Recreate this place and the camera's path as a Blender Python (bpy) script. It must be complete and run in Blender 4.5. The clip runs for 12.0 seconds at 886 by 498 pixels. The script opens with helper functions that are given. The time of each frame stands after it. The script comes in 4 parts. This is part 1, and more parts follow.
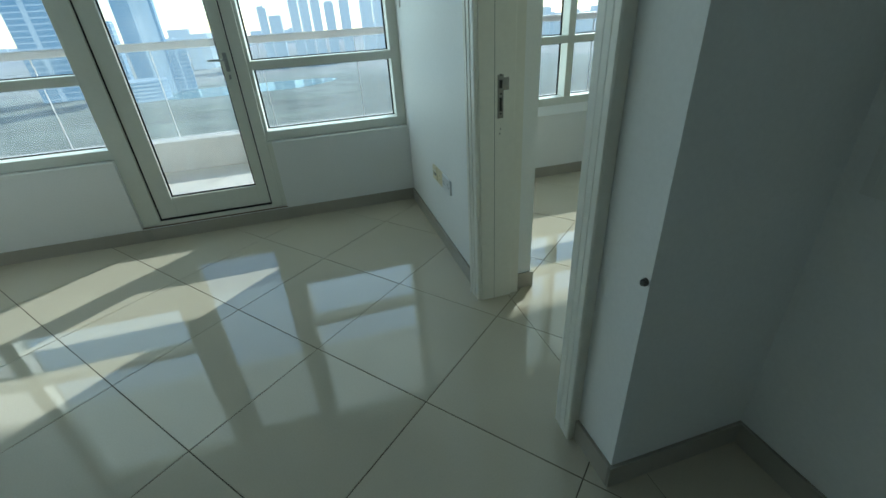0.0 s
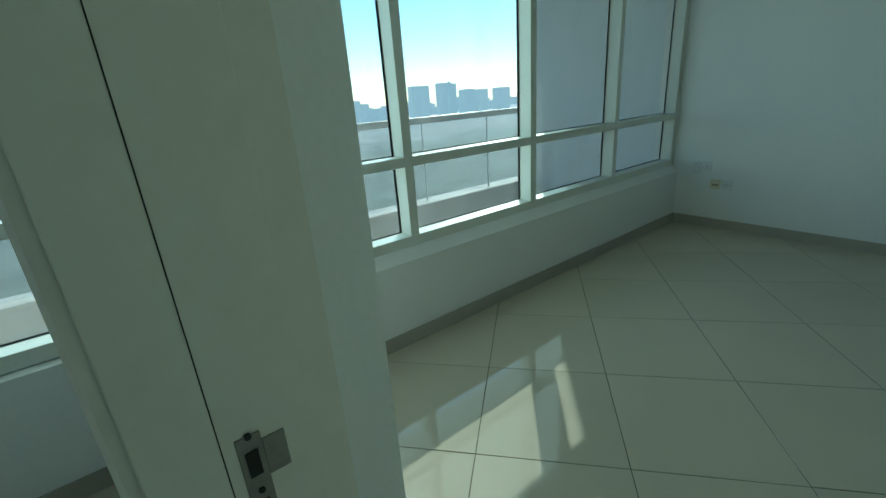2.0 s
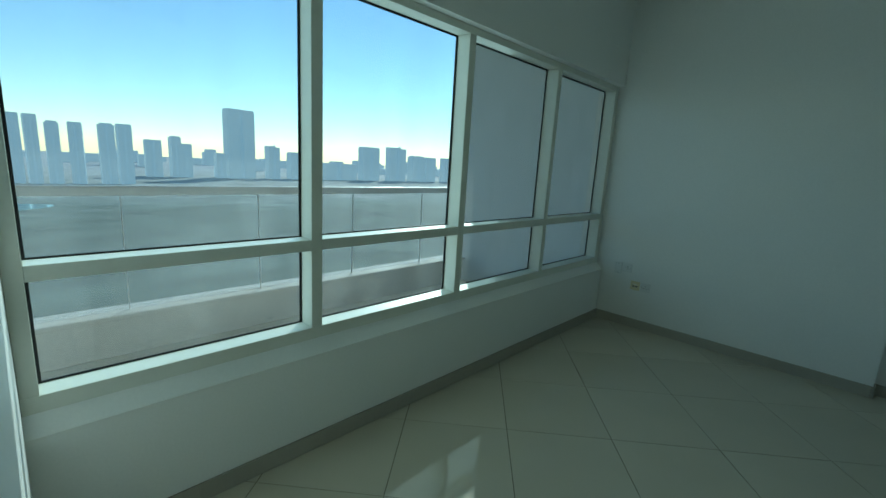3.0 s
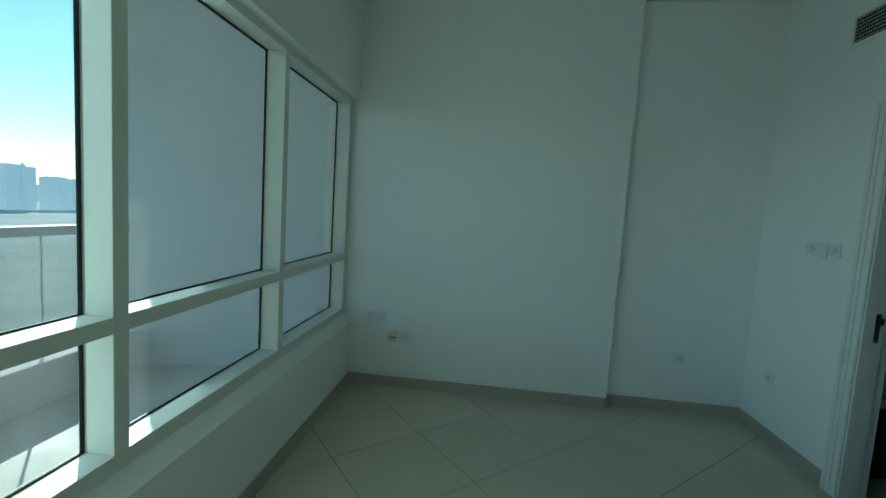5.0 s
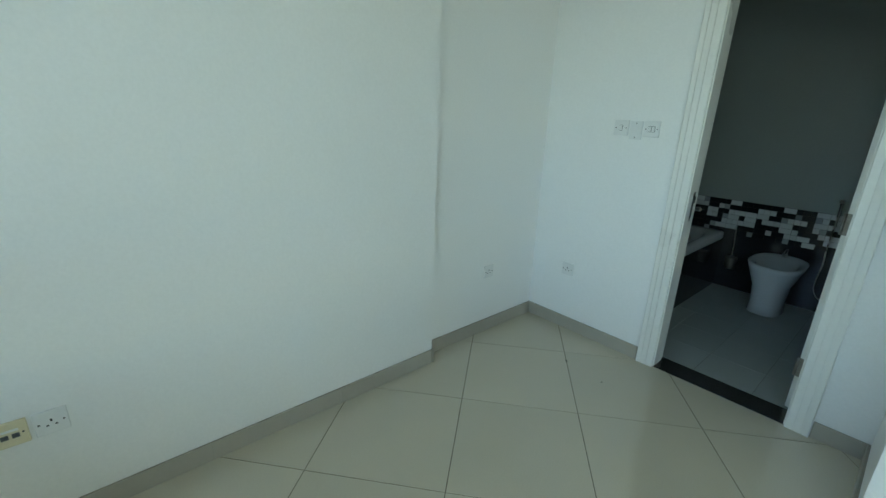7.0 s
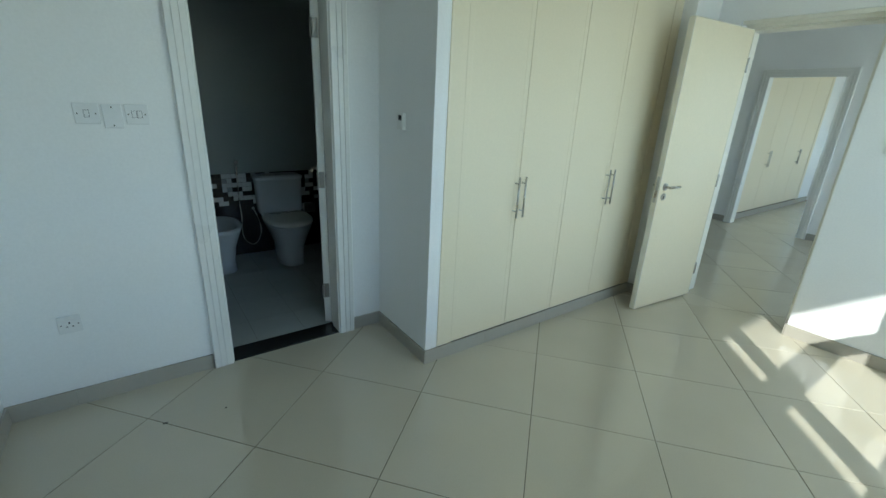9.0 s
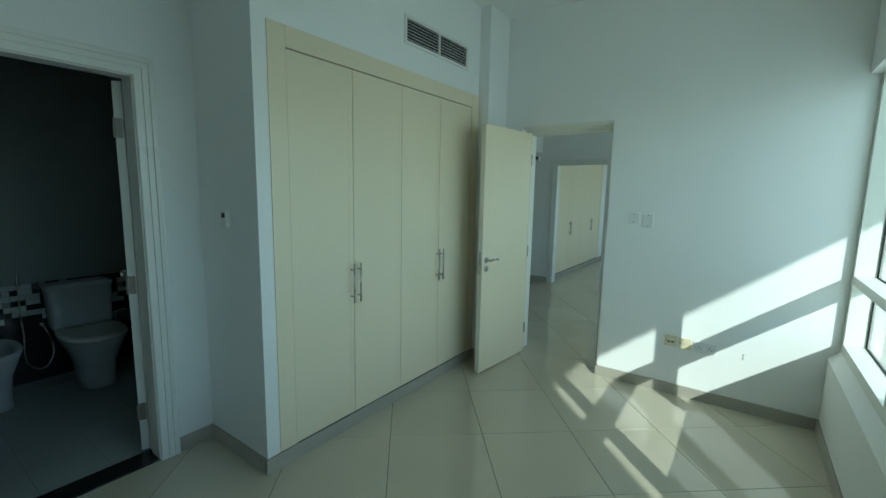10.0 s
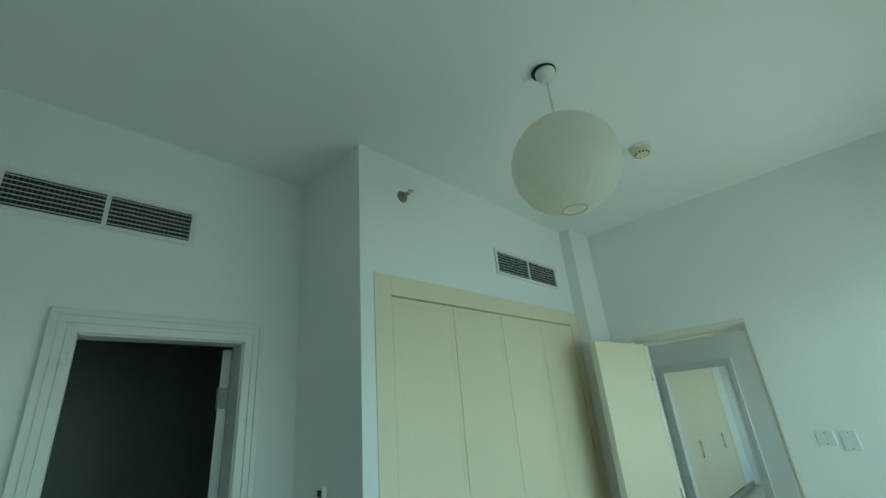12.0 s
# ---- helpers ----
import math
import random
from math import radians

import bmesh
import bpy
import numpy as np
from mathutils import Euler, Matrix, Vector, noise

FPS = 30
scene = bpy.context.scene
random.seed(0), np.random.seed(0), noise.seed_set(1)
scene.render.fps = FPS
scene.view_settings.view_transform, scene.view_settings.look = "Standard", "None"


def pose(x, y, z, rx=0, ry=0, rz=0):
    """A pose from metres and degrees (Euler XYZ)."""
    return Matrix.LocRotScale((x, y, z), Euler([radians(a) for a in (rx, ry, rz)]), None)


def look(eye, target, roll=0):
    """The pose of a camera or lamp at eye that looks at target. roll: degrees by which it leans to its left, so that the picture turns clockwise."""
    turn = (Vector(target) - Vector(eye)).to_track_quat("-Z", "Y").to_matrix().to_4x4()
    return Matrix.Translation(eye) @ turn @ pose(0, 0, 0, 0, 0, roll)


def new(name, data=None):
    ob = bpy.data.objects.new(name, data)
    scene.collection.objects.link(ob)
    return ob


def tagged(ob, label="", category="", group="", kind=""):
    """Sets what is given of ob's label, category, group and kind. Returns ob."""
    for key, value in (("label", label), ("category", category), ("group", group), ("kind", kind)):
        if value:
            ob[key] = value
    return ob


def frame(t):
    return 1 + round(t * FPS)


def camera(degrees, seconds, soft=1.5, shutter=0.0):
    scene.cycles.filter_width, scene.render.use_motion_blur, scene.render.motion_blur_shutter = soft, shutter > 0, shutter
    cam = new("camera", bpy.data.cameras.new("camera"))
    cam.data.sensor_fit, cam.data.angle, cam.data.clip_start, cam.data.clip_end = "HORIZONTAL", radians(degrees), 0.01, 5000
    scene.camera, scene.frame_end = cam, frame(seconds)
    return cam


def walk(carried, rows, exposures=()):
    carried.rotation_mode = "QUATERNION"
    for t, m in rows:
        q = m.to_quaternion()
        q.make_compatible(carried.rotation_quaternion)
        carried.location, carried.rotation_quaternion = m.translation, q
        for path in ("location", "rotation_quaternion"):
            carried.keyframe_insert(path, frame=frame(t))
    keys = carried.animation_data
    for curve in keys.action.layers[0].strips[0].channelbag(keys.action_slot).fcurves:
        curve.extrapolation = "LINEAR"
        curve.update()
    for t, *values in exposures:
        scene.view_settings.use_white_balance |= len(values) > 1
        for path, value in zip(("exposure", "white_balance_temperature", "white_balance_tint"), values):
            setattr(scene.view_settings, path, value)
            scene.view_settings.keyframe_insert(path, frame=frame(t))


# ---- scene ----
cam = camera(92.4, 12.0)
PATH = [
    (0, (-0.909, -3.135, 1.27), (-0.455, -1.443, 0.305), -3.7),
    (0.4, (-0.862, -2.799, 1.325), (-0.368, -1.078, 0.434), -1.5),
    (0.5, (-0.857, -2.725, 1.325), (-0.252, -1.014, 0.486), -0.1),
    (0.8, (-0.783, -2.472, 1.369), (0.095, -0.878, 0.54), 0.1),
    (1, (-0.73, -2.334, 1.375), (0.304, -0.828, 0.56), 0.6),
    (1.5, (-0.483, -2.04, 1.369), (0.57, -0.536, 0.575), -3.1),
    (2, (-0.235, -1.906, 1.363), (0.909, -0.407, 0.698), -4.2),
    (2.4, (-0.045, -1.837, 1.411), (1.219, -0.423, 0.776), 0.9),
    (2.5, (-0.01, -1.849, 1.415), (1.259, -0.421, 0.825), 0.7),
    (2.7, (0.008, -1.83, 1.453), (1.314, -0.392, 0.976), 1.5),
    (4.5, (0.631, -1.357, 1.484), (2.548, -0.798, 1.363), 4.2),
    (5, (0.919, -1.054, 1.464), (2.901, -0.859, 1.286), 3.6),
    (5.5, (1.278, -0.783, 1.477), (3.251, -1.027, 1.262), 2.2),
    (5.8, (1.487, -0.691, 1.49), (3.362, -1.333, 1.221), 2.1),
    (6, (1.645, -0.575, 1.463), (3.427, -1.448, 1.209), 2.6),
    (6.5, (2.116, -0.575, 1.418), (3.744, -1.673, 1.042), 1.1),
    (6.7, (2.29, -0.593, 1.424), (3.87, -1.705, 0.908), 1.1),
    (8.5, (3.652, -0.865, 1.42), (3.026, -2.611, 0.674), 1.2),
    (9, (3.681, -0.698, 1.49), (2.566, -2.225, 0.838), 2.8),
    (9.5, (3.66, -0.578, 1.546), (2.235, -1.908, 1.097), 1.3),
    (10, (3.646, -0.523, 1.555), (2.031, -1.67, 1.282), 1.1),
    (10.5, (3.621, -0.5, 1.559), (1.878, -1.462, 1.363), 0.8),
    (10.7, (3.586, -0.496, 1.557), (1.821, -1.421, 1.396), 0.8),
    (11, (3.557, -0.548, 1.571), (1.81, -1.519, 1.507), 0.2),
    (11.5, (3.545, -0.722, 1.619), (2.063, -2.033, 1.91), -0.3),
    (11.8, (3.565, -0.866, 1.626), (2.151, -2.148, 2.222), -2.9),
    (12, (3.583, -0.892, 1.668), (2.226, -2.164, 2.403), -5.1),
]
EXPOSURES = [(0, 1.95, 5900, -5),
             (0.5, 1.38, 5550, -11),
             (1.0, 0.98, 5550, -12),
             (1.5, 1.38, 5650, -16),
             (2.0, 1.55, 5650, -20),
             (2.5, 1.20, 5500, -20),
             (4.5, 1.42, 5550, -21),
             (5.0, 1.62, 5600, -21),
             (5.5, 2.00, 6050, -17),
             (6.0, 2.68, 6400, -8),
             (6.5, 2.93, 6350, -5),
             (8.5, 2.85, 6350, 4),
             (9.0, 2.68, 6200, 2),
             (9.5, 2.22, 6100, -6),
             (10.0, 1.97, 5850, -13),
             (10.5, 1.88, 5750, -22),
             (11.0, 1.78, 5700, -23),
             (11.5, 1.98, 5750, -24),
             (12, 2.30, 5950, -22)]
walk(cam, [(t, look(eye, target, roll)) for t, eye, target, roll in PATH], exposures=EXPOSURES)

# ---- light ----
world = bpy.data.worlds.new("sky")
scene.world = world
world.use_nodes = True
sky_tree = world.node_tree
sky = sky_tree.nodes.new("ShaderNodeTexSky")
sky.sky_type = "NISHITA"
sky.sun_disc = False
sky.sun_elevation = radians(29)
sky.sun_rotation = radians(45)
sky.altitude = 70
sky.air_density, sky.dust_density, sky.ozone_density = 1.0, 0.0, 1.8
sky_tree.links.new(sky.outputs[0], sky_tree.nodes["Background"].inputs[0])
sky_tree.nodes["Background"].inputs[1].default_value = 0.076
sun = new("sun", bpy.data.lights.new("sun", "SUN"))
sun.data.energy = 1.55
sun.data.angle = radians(0.53)
sun.data.color = (1.0, 0.95, 0.87)
sun.matrix_world = look((7.15 * 2, 7.0 * 2, 5.53 * 2), (0, 0, 0))


def window_light(x0, x1, watts):
    """The sky's light in a window opening."""
    lamp = bpy.data.lights.new("window_light", "AREA")
    lamp.shape = "RECTANGLE"
    lamp.size, lamp.size_y = x1 - x0, 1.66
    lamp.energy = watts
    lamp.color = (0.82, 0.97, 0.99)
    ob = new("window_light", lamp)
    ob.matrix_world = look(((x0 + x1) / 2, 0.150, 1.44), ((x0 + x1) / 2, -1.0, 1.44))


window_light(0.02, 2.62, 3.0)
window_light(-3.36, -0.29, 3.4)
window_light(-6.98, -3.52, 3.0)

# ---- materials ----
def material(name, colour, rough=0.5, metal=0.0, vary=0.05, scale=3.0, fine=60.0, bump=0.02, spots=0.0, per_object=0.0, coat=0.0, specular=0.5):
    """A painted, glazed or metal surface with broad and fine unevenness."""
    m = bpy.data.materials.new(name)
    m.use_nodes = True
    n, l = m.node_tree.nodes, m.node_tree.links
    bsdf = n["Principled BSDF"]
    where = n.new("ShaderNodeTexCoord")
    big = n.new("ShaderNodeTexNoise")
    big.inputs["Scale"].default_value, big.inputs["Detail"].default_value = scale, 5
    small = n.new("ShaderNodeTexNoise")
    small.inputs["Scale"].default_value, small.inputs["Detail"].default_value = fine, 4
    l.new(where.outputs["Object"], big.inputs["Vector"])
    l.new(where.outputs["Object"], small.inputs["Vector"])
    add = n.new("ShaderNodeMath")
    add.operation = "ADD"
    l.new(big.outputs["Fac"], add.inputs[0])
    l.new(small.outputs["Fac"], add.inputs[1])
    value = n.new("ShaderNodeMapRange")
    value.inputs["From Min"].default_value, value.inputs["From Max"].default_value = 0.6, 1.4
    value.inputs["To Min"].default_value, value.inputs["To Max"].default_value = 1 - vary, 1 + vary
    l.new(add.outputs[0], value.inputs["Value"])
    last = value.outputs[0]
    if per_object:
        info = n.new("ShaderNodeObjectInfo")
        r = n.new("ShaderNodeMapRange")
        r.inputs["To Min"].default_value, r.inputs["To Max"].default_value = 1 - per_object, 1 + per_object
        l.new(info.outputs["Random"], r.inputs["Value"])
        mul = n.new("ShaderNodeMath")
        mul.operation = "MULTIPLY"
        l.new(last, mul.inputs[0])
        l.new(r.outputs[0], mul.inputs[1])
        last = mul.outputs[0]
    tone = n.new("ShaderNodeVectorMath")
    tone.operation = "SCALE"
    tone.inputs[0].default_value = colour
    l.new(last, tone.inputs["Scale"])
    colour_out = tone.outputs["Vector"]
    if spots:
        s = n.new("ShaderNodeTexNoise")
        s.inputs["Scale"].default_value, s.inputs["Detail"].default_value = 9, 8
        l.new(where.outputs["Object"], s.inputs["Vector"])
        f = n.new("ShaderNodeMapRange")
        f.inputs["From Min"].default_value, f.inputs["From Max"].default_value = 0.64, 0.72
        f.inputs["To Max"].default_value = spots
        l.new(s.outputs["Fac"], f.inputs["Value"])
        mix = n.new("ShaderNodeMix")
        mix.data_type = "RGBA"
        l.new(f.outputs[0], mix.inputs["Factor"])
        l.new(colour_out, mix.inputs["A"])
        mix.inputs["B"].default_value = (*[c * 0.55 for c in colour], 1)
        colour_out = mix.outputs["Result"]
    l.new(colour_out, bsdf.inputs["Base Color"])
    rr = n.new("ShaderNodeMapRange")
    rr.inputs["From Min"].default_value, rr.inputs["From Max"].default_value = 0.3, 0.7
    rr.inputs["To Min"].default_value, rr.inputs["To Max"].default_value = rough * 0.8, min(1, rough * 1.25)
    l.new(big.outputs["Fac"], rr.inputs["Value"])
    l.new(rr.outputs[0], bsdf.inputs["Roughness"])
    bsdf.inputs["Metallic"].default_value = metal
    bsdf.inputs["Coat Weight"].default_value = coat
    bsdf.inputs["Coat Roughness"].default_value = 0.08
    bsdf.inputs["Specular IOR Level"].default_value = specular
    if bump:
        b = n.new("ShaderNodeBump")
        b.inputs["Strength"].default_value, b.inputs["Distance"].default_value = bump, 0.01
        l.new(small.outputs["Fac"], b.inputs["Height"])
        l.new(b.outputs[0], bsdf.inputs["Normal"])
    return m


def edge_gloss(n, l):
    """How much a pane mirrors: little head on, much at a grazing angle."""
    facing = n.new("ShaderNodeLayerWeight")
    facing.inputs["Blend"].default_value = 0.5
    power = n.new("ShaderNodeMath")
    power.operation = "POWER"
    power.inputs[1].default_value = 5.0
    l.new(facing.outputs["Facing"], power.inputs[0])
    scaled = n.new("ShaderNodeMath")
    scaled.operation = "MULTIPLY_ADD"
    scaled.inputs[1].default_value, scaled.inputs[2].default_value = 0.8, 0.025
    l.new(power.outputs[0], scaled.inputs[0])
    return scaled.outputs[0]


def glass_material(name, tint, dust, streak_scale=(3, 3, 0.6)):
    """Clear window glass: passes light, mirrors by angle, with a thin film of dust and dried drips."""
    m = bpy.data.materials.new(name)
    m.use_nodes = True
    n, l = m.node_tree.nodes, m.node_tree.links
    n.remove(n["Principled BSDF"])
    out = n["Material Output"]
    clear = n.new("ShaderNodeBsdfTransparent")
    clear.inputs[0].default_value = (*tint, 1)
    gloss = n.new("ShaderNodeBsdfGlossy")
    gloss.inputs["Roughness"].default_value = 0.02
    first = n.new("ShaderNodeMixShader")
    l.new(edge_gloss(n, l), first.inputs[0])
    l.new(clear.outputs[0], first.inputs[1])
    l.new(gloss.outputs[0], first.inputs[2])
    where = n.new("ShaderNodeTexCoord")
    scale = n.new("ShaderNodeMapping")
    scale.inputs["Scale"].default_value = streak_scale
    drip = n.new("ShaderNodeTexNoise")
    drip.inputs["Scale"].default_value, drip.inputs["Detail"].default_value = 2.0, 7
    l.new(where.outputs["Object"], scale.inputs["Vector"])
    l.new(scale.outputs[0], drip.inputs["Vector"])
    amount = n.new("ShaderNodeMapRange")
    amount.inputs["From Min"].default_value, amount.inputs["From Max"].default_value = 0.35, 0.75
    amount.inputs["To Min"].default_value, amount.inputs["To Max"].default_value = dust * 0.35, dust * 2.6
    l.new(drip.outputs["Fac"], amount.inputs["Value"])
    speck = n.new("ShaderNodeTexNoise")
    speck.inputs["Scale"].default_value, speck.inputs["Detail"].default_value = 38.0, 4
    l.new(where.outputs["Object"], speck.inputs["Vector"])
    dots = n.new("ShaderNodeMapRange")
    dots.inputs["From Min"].default_value, dots.inputs["From Max"].default_value = 0.70, 0.78
    dots.inputs["To Max"].default_value = dust * 4
    l.new(speck.outputs["Fac"], dots.inputs["Value"])
    total = n.new("ShaderNodeMath")
    l.new(amount.outputs[0], total.inputs[0])
    l.new(dots.outputs[0], total.inputs[1])
    film = n.new("ShaderNodeBsdfTranslucent")
    film.inputs[0].default_value = (0.8, 0.82, 0.8, 1)
    second = n.new("ShaderNodeMixShader")
    l.new(total.outputs[0], second.inputs[0])
    l.new(first.outputs[0], second.inputs[1])
    l.new(film.outputs[0], second.inputs[2])
    l.new(second.outputs[0], out.inputs[0])
    return m


def land_material():
    """Mangrove near the shore, then pale sand flats with tracks and shallow water; colours fade with distance as haze.
    """
    m = bpy.data.materials.new("hazed coastal land")
    m.use_nodes = True
    n, l = m.node_tree.nodes, m.node_tree.links
    bsdf = n["Principled BSDF"]
    bsdf.inputs["Roughness"].default_value = 0.9
    where = n.new("ShaderNodeTexCoord")
    sep = n.new("ShaderNodeSeparateXYZ")
    l.new(where.outputs["Object"], sep.inputs[0])
    wob = n.new("ShaderNodeTexNoise")
    wob.inputs["Scale"].default_value, wob.inputs["Detail"].default_value = 0.006, 6
    l.new(where.outputs["Object"], wob.inputs["Vector"])
    shift = n.new("ShaderNodeMath")
    shift.operation = "MULTIPLY_ADD"
    shift.inputs[1].default_value, shift.inputs[2].default_value = 500.0, -250.0
    l.new(wob.outputs["Fac"], shift.inputs[0])
    edge = n.new("ShaderNodeMath")
    edge.operation = "ADD"
    l.new(sep.outputs["Y"], edge.inputs[0])
    l.new(shift.outputs[0], edge.inputs[1])
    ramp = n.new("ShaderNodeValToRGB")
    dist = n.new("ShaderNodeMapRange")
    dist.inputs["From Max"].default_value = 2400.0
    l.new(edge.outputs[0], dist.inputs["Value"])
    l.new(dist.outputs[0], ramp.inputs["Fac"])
    # Far ramp colours are lightened and greyed to put haze into the ground.
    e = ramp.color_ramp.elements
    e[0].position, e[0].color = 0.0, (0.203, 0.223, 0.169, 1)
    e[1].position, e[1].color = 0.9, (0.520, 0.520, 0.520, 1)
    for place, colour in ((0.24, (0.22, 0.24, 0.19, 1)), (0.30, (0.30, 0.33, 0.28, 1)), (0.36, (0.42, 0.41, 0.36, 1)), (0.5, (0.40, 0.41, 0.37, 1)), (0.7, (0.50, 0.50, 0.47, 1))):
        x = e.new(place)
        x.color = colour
    veins = n.new("ShaderNodeTexNoise")
    veins.inputs["Scale"].default_value, veins.inputs["Detail"].default_value = 0.03, 4
    stretch = n.new("ShaderNodeMapping")
    stretch.inputs["Scale"].default_value = (0.5, 1.0, 1.0)
    l.new(where.outputs["Object"], stretch.inputs["Vector"])
    l.new(stretch.outputs[0], veins.inputs["Vector"])
    k = n.new("ShaderNodeMapRange")
    k.inputs["From Min"].default_value, k.inputs["From Max"].default_value = 0.3, 0.7
    k.inputs["To Min"].default_value, k.inputs["To Max"].default_value = 0.7, 1.3
    l.new(veins.outputs["Fac"], k.inputs["Value"])
    tone = n.new("ShaderNodeVectorMath")
    tone.operation = "SCALE"
    l.new(ramp.outputs["Color"], tone.inputs[0])
    l.new(k.outputs[0], tone.inputs["Scale"])
    cells = n.new("ShaderNodeTexVoronoi")
    cells.feature = "DISTANCE_TO_EDGE"
    cells.inputs["Scale"].default_value = 0.011
    bend = n.new("ShaderNodeVectorMath")
    bend.operation = "MULTIPLY_ADD"
    bend.inputs[1].default_value = (160, 160, 0)
    l.new(wob.outputs["Color"], bend.inputs[0])
    l.new(where.outputs["Object"], bend.inputs[2])
    l.new(bend.outputs["Vector"], cells.inputs["Vector"])
    track = n.new("ShaderNodeMapRange")
    track.inputs["From Min"].default_value, track.inputs["From Max"].default_value = 0.02, 0.05
    track.inputs["To Min"].default_value, track.inputs["To Max"].default_value = 0.55, 0.0
    l.new(cells.outputs["Distance"], track.inputs["Value"])
    inland = n.new("ShaderNodeMapRange")
    inland.inputs["From Min"].default_value, inland.inputs["From Max"].default_value = 0.27, 0.4
    l.new(dist.outputs[0], inland.inputs["Value"])
    worn = n.new("ShaderNodeMath")
    worn.operation = "MULTIPLY"
    l.new(track.outputs[0], worn.inputs[0])
    l.new(inland.outputs[0], worn.inputs[1])
    mix = n.new("ShaderNodeMix")
    mix.data_type = "RGBA"
    mix.inputs["B"].default_value = (0.60, 0.58, 0.52, 1)
    l.new(worn.outputs[0], mix.inputs["Factor"])
    l.new(tone.outputs["Vector"], mix.inputs["A"])
    l.new(mix.outputs["Result"], bsdf.inputs["Base Color"])
    return m


def haze_glow_material(name, colour, glow):
    """Far towers seen through sunlit air: a plain backdrop with the haze put in as a faint glow."""
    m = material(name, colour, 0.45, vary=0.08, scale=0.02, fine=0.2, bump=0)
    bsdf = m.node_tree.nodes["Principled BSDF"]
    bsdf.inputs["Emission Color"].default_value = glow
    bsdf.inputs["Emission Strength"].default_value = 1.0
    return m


WHITE = material("white wall paint", (0.87, 0.875, 0.86), 0.55, vary=0.035, scale=1.1, fine=90, bump=0.05)
CEILING = material("white ceiling paint", (0.86, 0.865, 0.845), 0.8, vary=0.03, scale=0.8, fine=120, bump=0.06)
TRIM = material("white gloss door paint", (0.80, 0.80, 0.76), 0.32, vary=0.03, scale=2, fine=40, bump=0.02)
TILE = material("polished cream porcelain", (0.54, 0.495, 0.39), 0.05, vary=0.05, scale=2.2, fine=160, bump=0.0, per_object=0.03, specular=0.85)
GROUT = material("dark grout", (0.10, 0.085, 0.065), 0.9, vary=0.25, scale=6, bump=0.1)
JOINT = material("beige skirting joint", (0.33, 0.31, 0.265), 0.8, vary=0.15)
SKIRT = material("beige skirting tile", (0.40, 0.375, 0.32), 0.4, vary=0.03, scale=3, fine=40, bump=0.0, per_object=0.03)
CREAM = material("cream laminate", (0.82, 0.73, 0.54), 0.38, vary=0.03, scale=0.9, fine=70, bump=0.015)
CREAM_EDGE = material("pale cream lipping", (0.78, 0.74, 0.62), 0.4, vary=0.03)
FRAME = material("cream powder-coated aluminium", (0.76, 0.77, 0.70), 0.35, vary=0.03, scale=2, fine=50, bump=0.01)
BLACK = material("black rubber", (0.012, 0.013, 0.015), 0.6, vary=0.2)
STEEL = material("brushed steel", (0.52, 0.51, 0.48), 0.28, metal=1.0, vary=0.08, scale=8, fine=300, bump=0.02)
HANDLE = material("tarnished grey metal", (0.42, 0.42, 0.41), 0.35, metal=0.8, vary=0.15)
CHROME = material("chrome", (0.75, 0.76, 0.77), 0.07, metal=1.0, vary=0.03)
LINING = material("cream-white door lining paint", (0.82, 0.80, 0.715), 0.35, vary=0.04, scale=2, fine=40, bump=0.02)
TARNISH = material("tarnished steel", (0.27, 0.26, 0.24), 0.4, metal=0.9, vary=0.2, scale=20)
PLASTIC = material("white plastic", (0.80, 0.80, 0.77), 0.3, vary=0.02)
PLATE = material("slightly grey white plastic", (0.78, 0.79, 0.78), 0.3, vary=0.03)
IVORY = material("aged ivory plastic", (0.74, 0.67, 0.46), 0.35, vary=0.03)
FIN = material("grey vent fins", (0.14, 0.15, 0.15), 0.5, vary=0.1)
GUN = material("dark tarnished metal", (0.12, 0.12, 0.11), 0.4, metal=0.8, vary=0.2)
BROWN = material("brown sealant", (0.16, 0.11, 0.07), 0.7, vary=0.2)
# Carcass coloured dark brown to put shade into the gaps round the doors.
CARCASS = material("wardrobe carcass darkened as gap shade", (0.07, 0.06, 0.045), 0.8, vary=0.2)
BATH_GROUT = material("grey bath grout", (0.35, 0.38, 0.38), 0.85, vary=0.1)
# Near-black puts shade into holes, slots and vents; chips and lenses are dark themselves.
DARK = material("near-black recess shade, chips and lenses", (0.02, 0.022, 0.022), 0.8, vary=0.3)
PAPER = material("white rice paper", (0.90, 0.88, 0.80), 0.8, vary=0.04, scale=6, fine=30, bump=0.3)
n, l = PAPER.node_tree.nodes, PAPER.node_tree.links
glow = n.new("ShaderNodeBsdfTranslucent")
glow.inputs[0].default_value = (0.95, 0.92, 0.82, 1)
both = n.new("ShaderNodeMixShader")
both.inputs[0].default_value = 0.55
l.new(n["Principled BSDF"].outputs[0], both.inputs[1])
l.new(glow.outputs[0], both.inputs[2])
l.new(both.outputs[0], n["Material Output"].inputs[0])
GRANITE = material("black granite", (0.015, 0.016, 0.017), 0.15, vary=0.4, scale=20, fine=300)
BATH_FLOOR = material("pale grey bath tile", (0.37, 0.41, 0.405), 0.38, vary=0.03, per_object=0.006)
BATH_WALL = material("grey-green wall tile", (0.32, 0.35, 0.33), 0.45, vary=0.04, specular=0.35)
BLACK_TILE = material("black glazed tile", (0.016, 0.018, 0.022), 0.12, vary=0.25)
GREY_TILE = material("grey mosaic glass", (0.30, 0.32, 0.33), 0.15, vary=0.08, per_object=0.25)
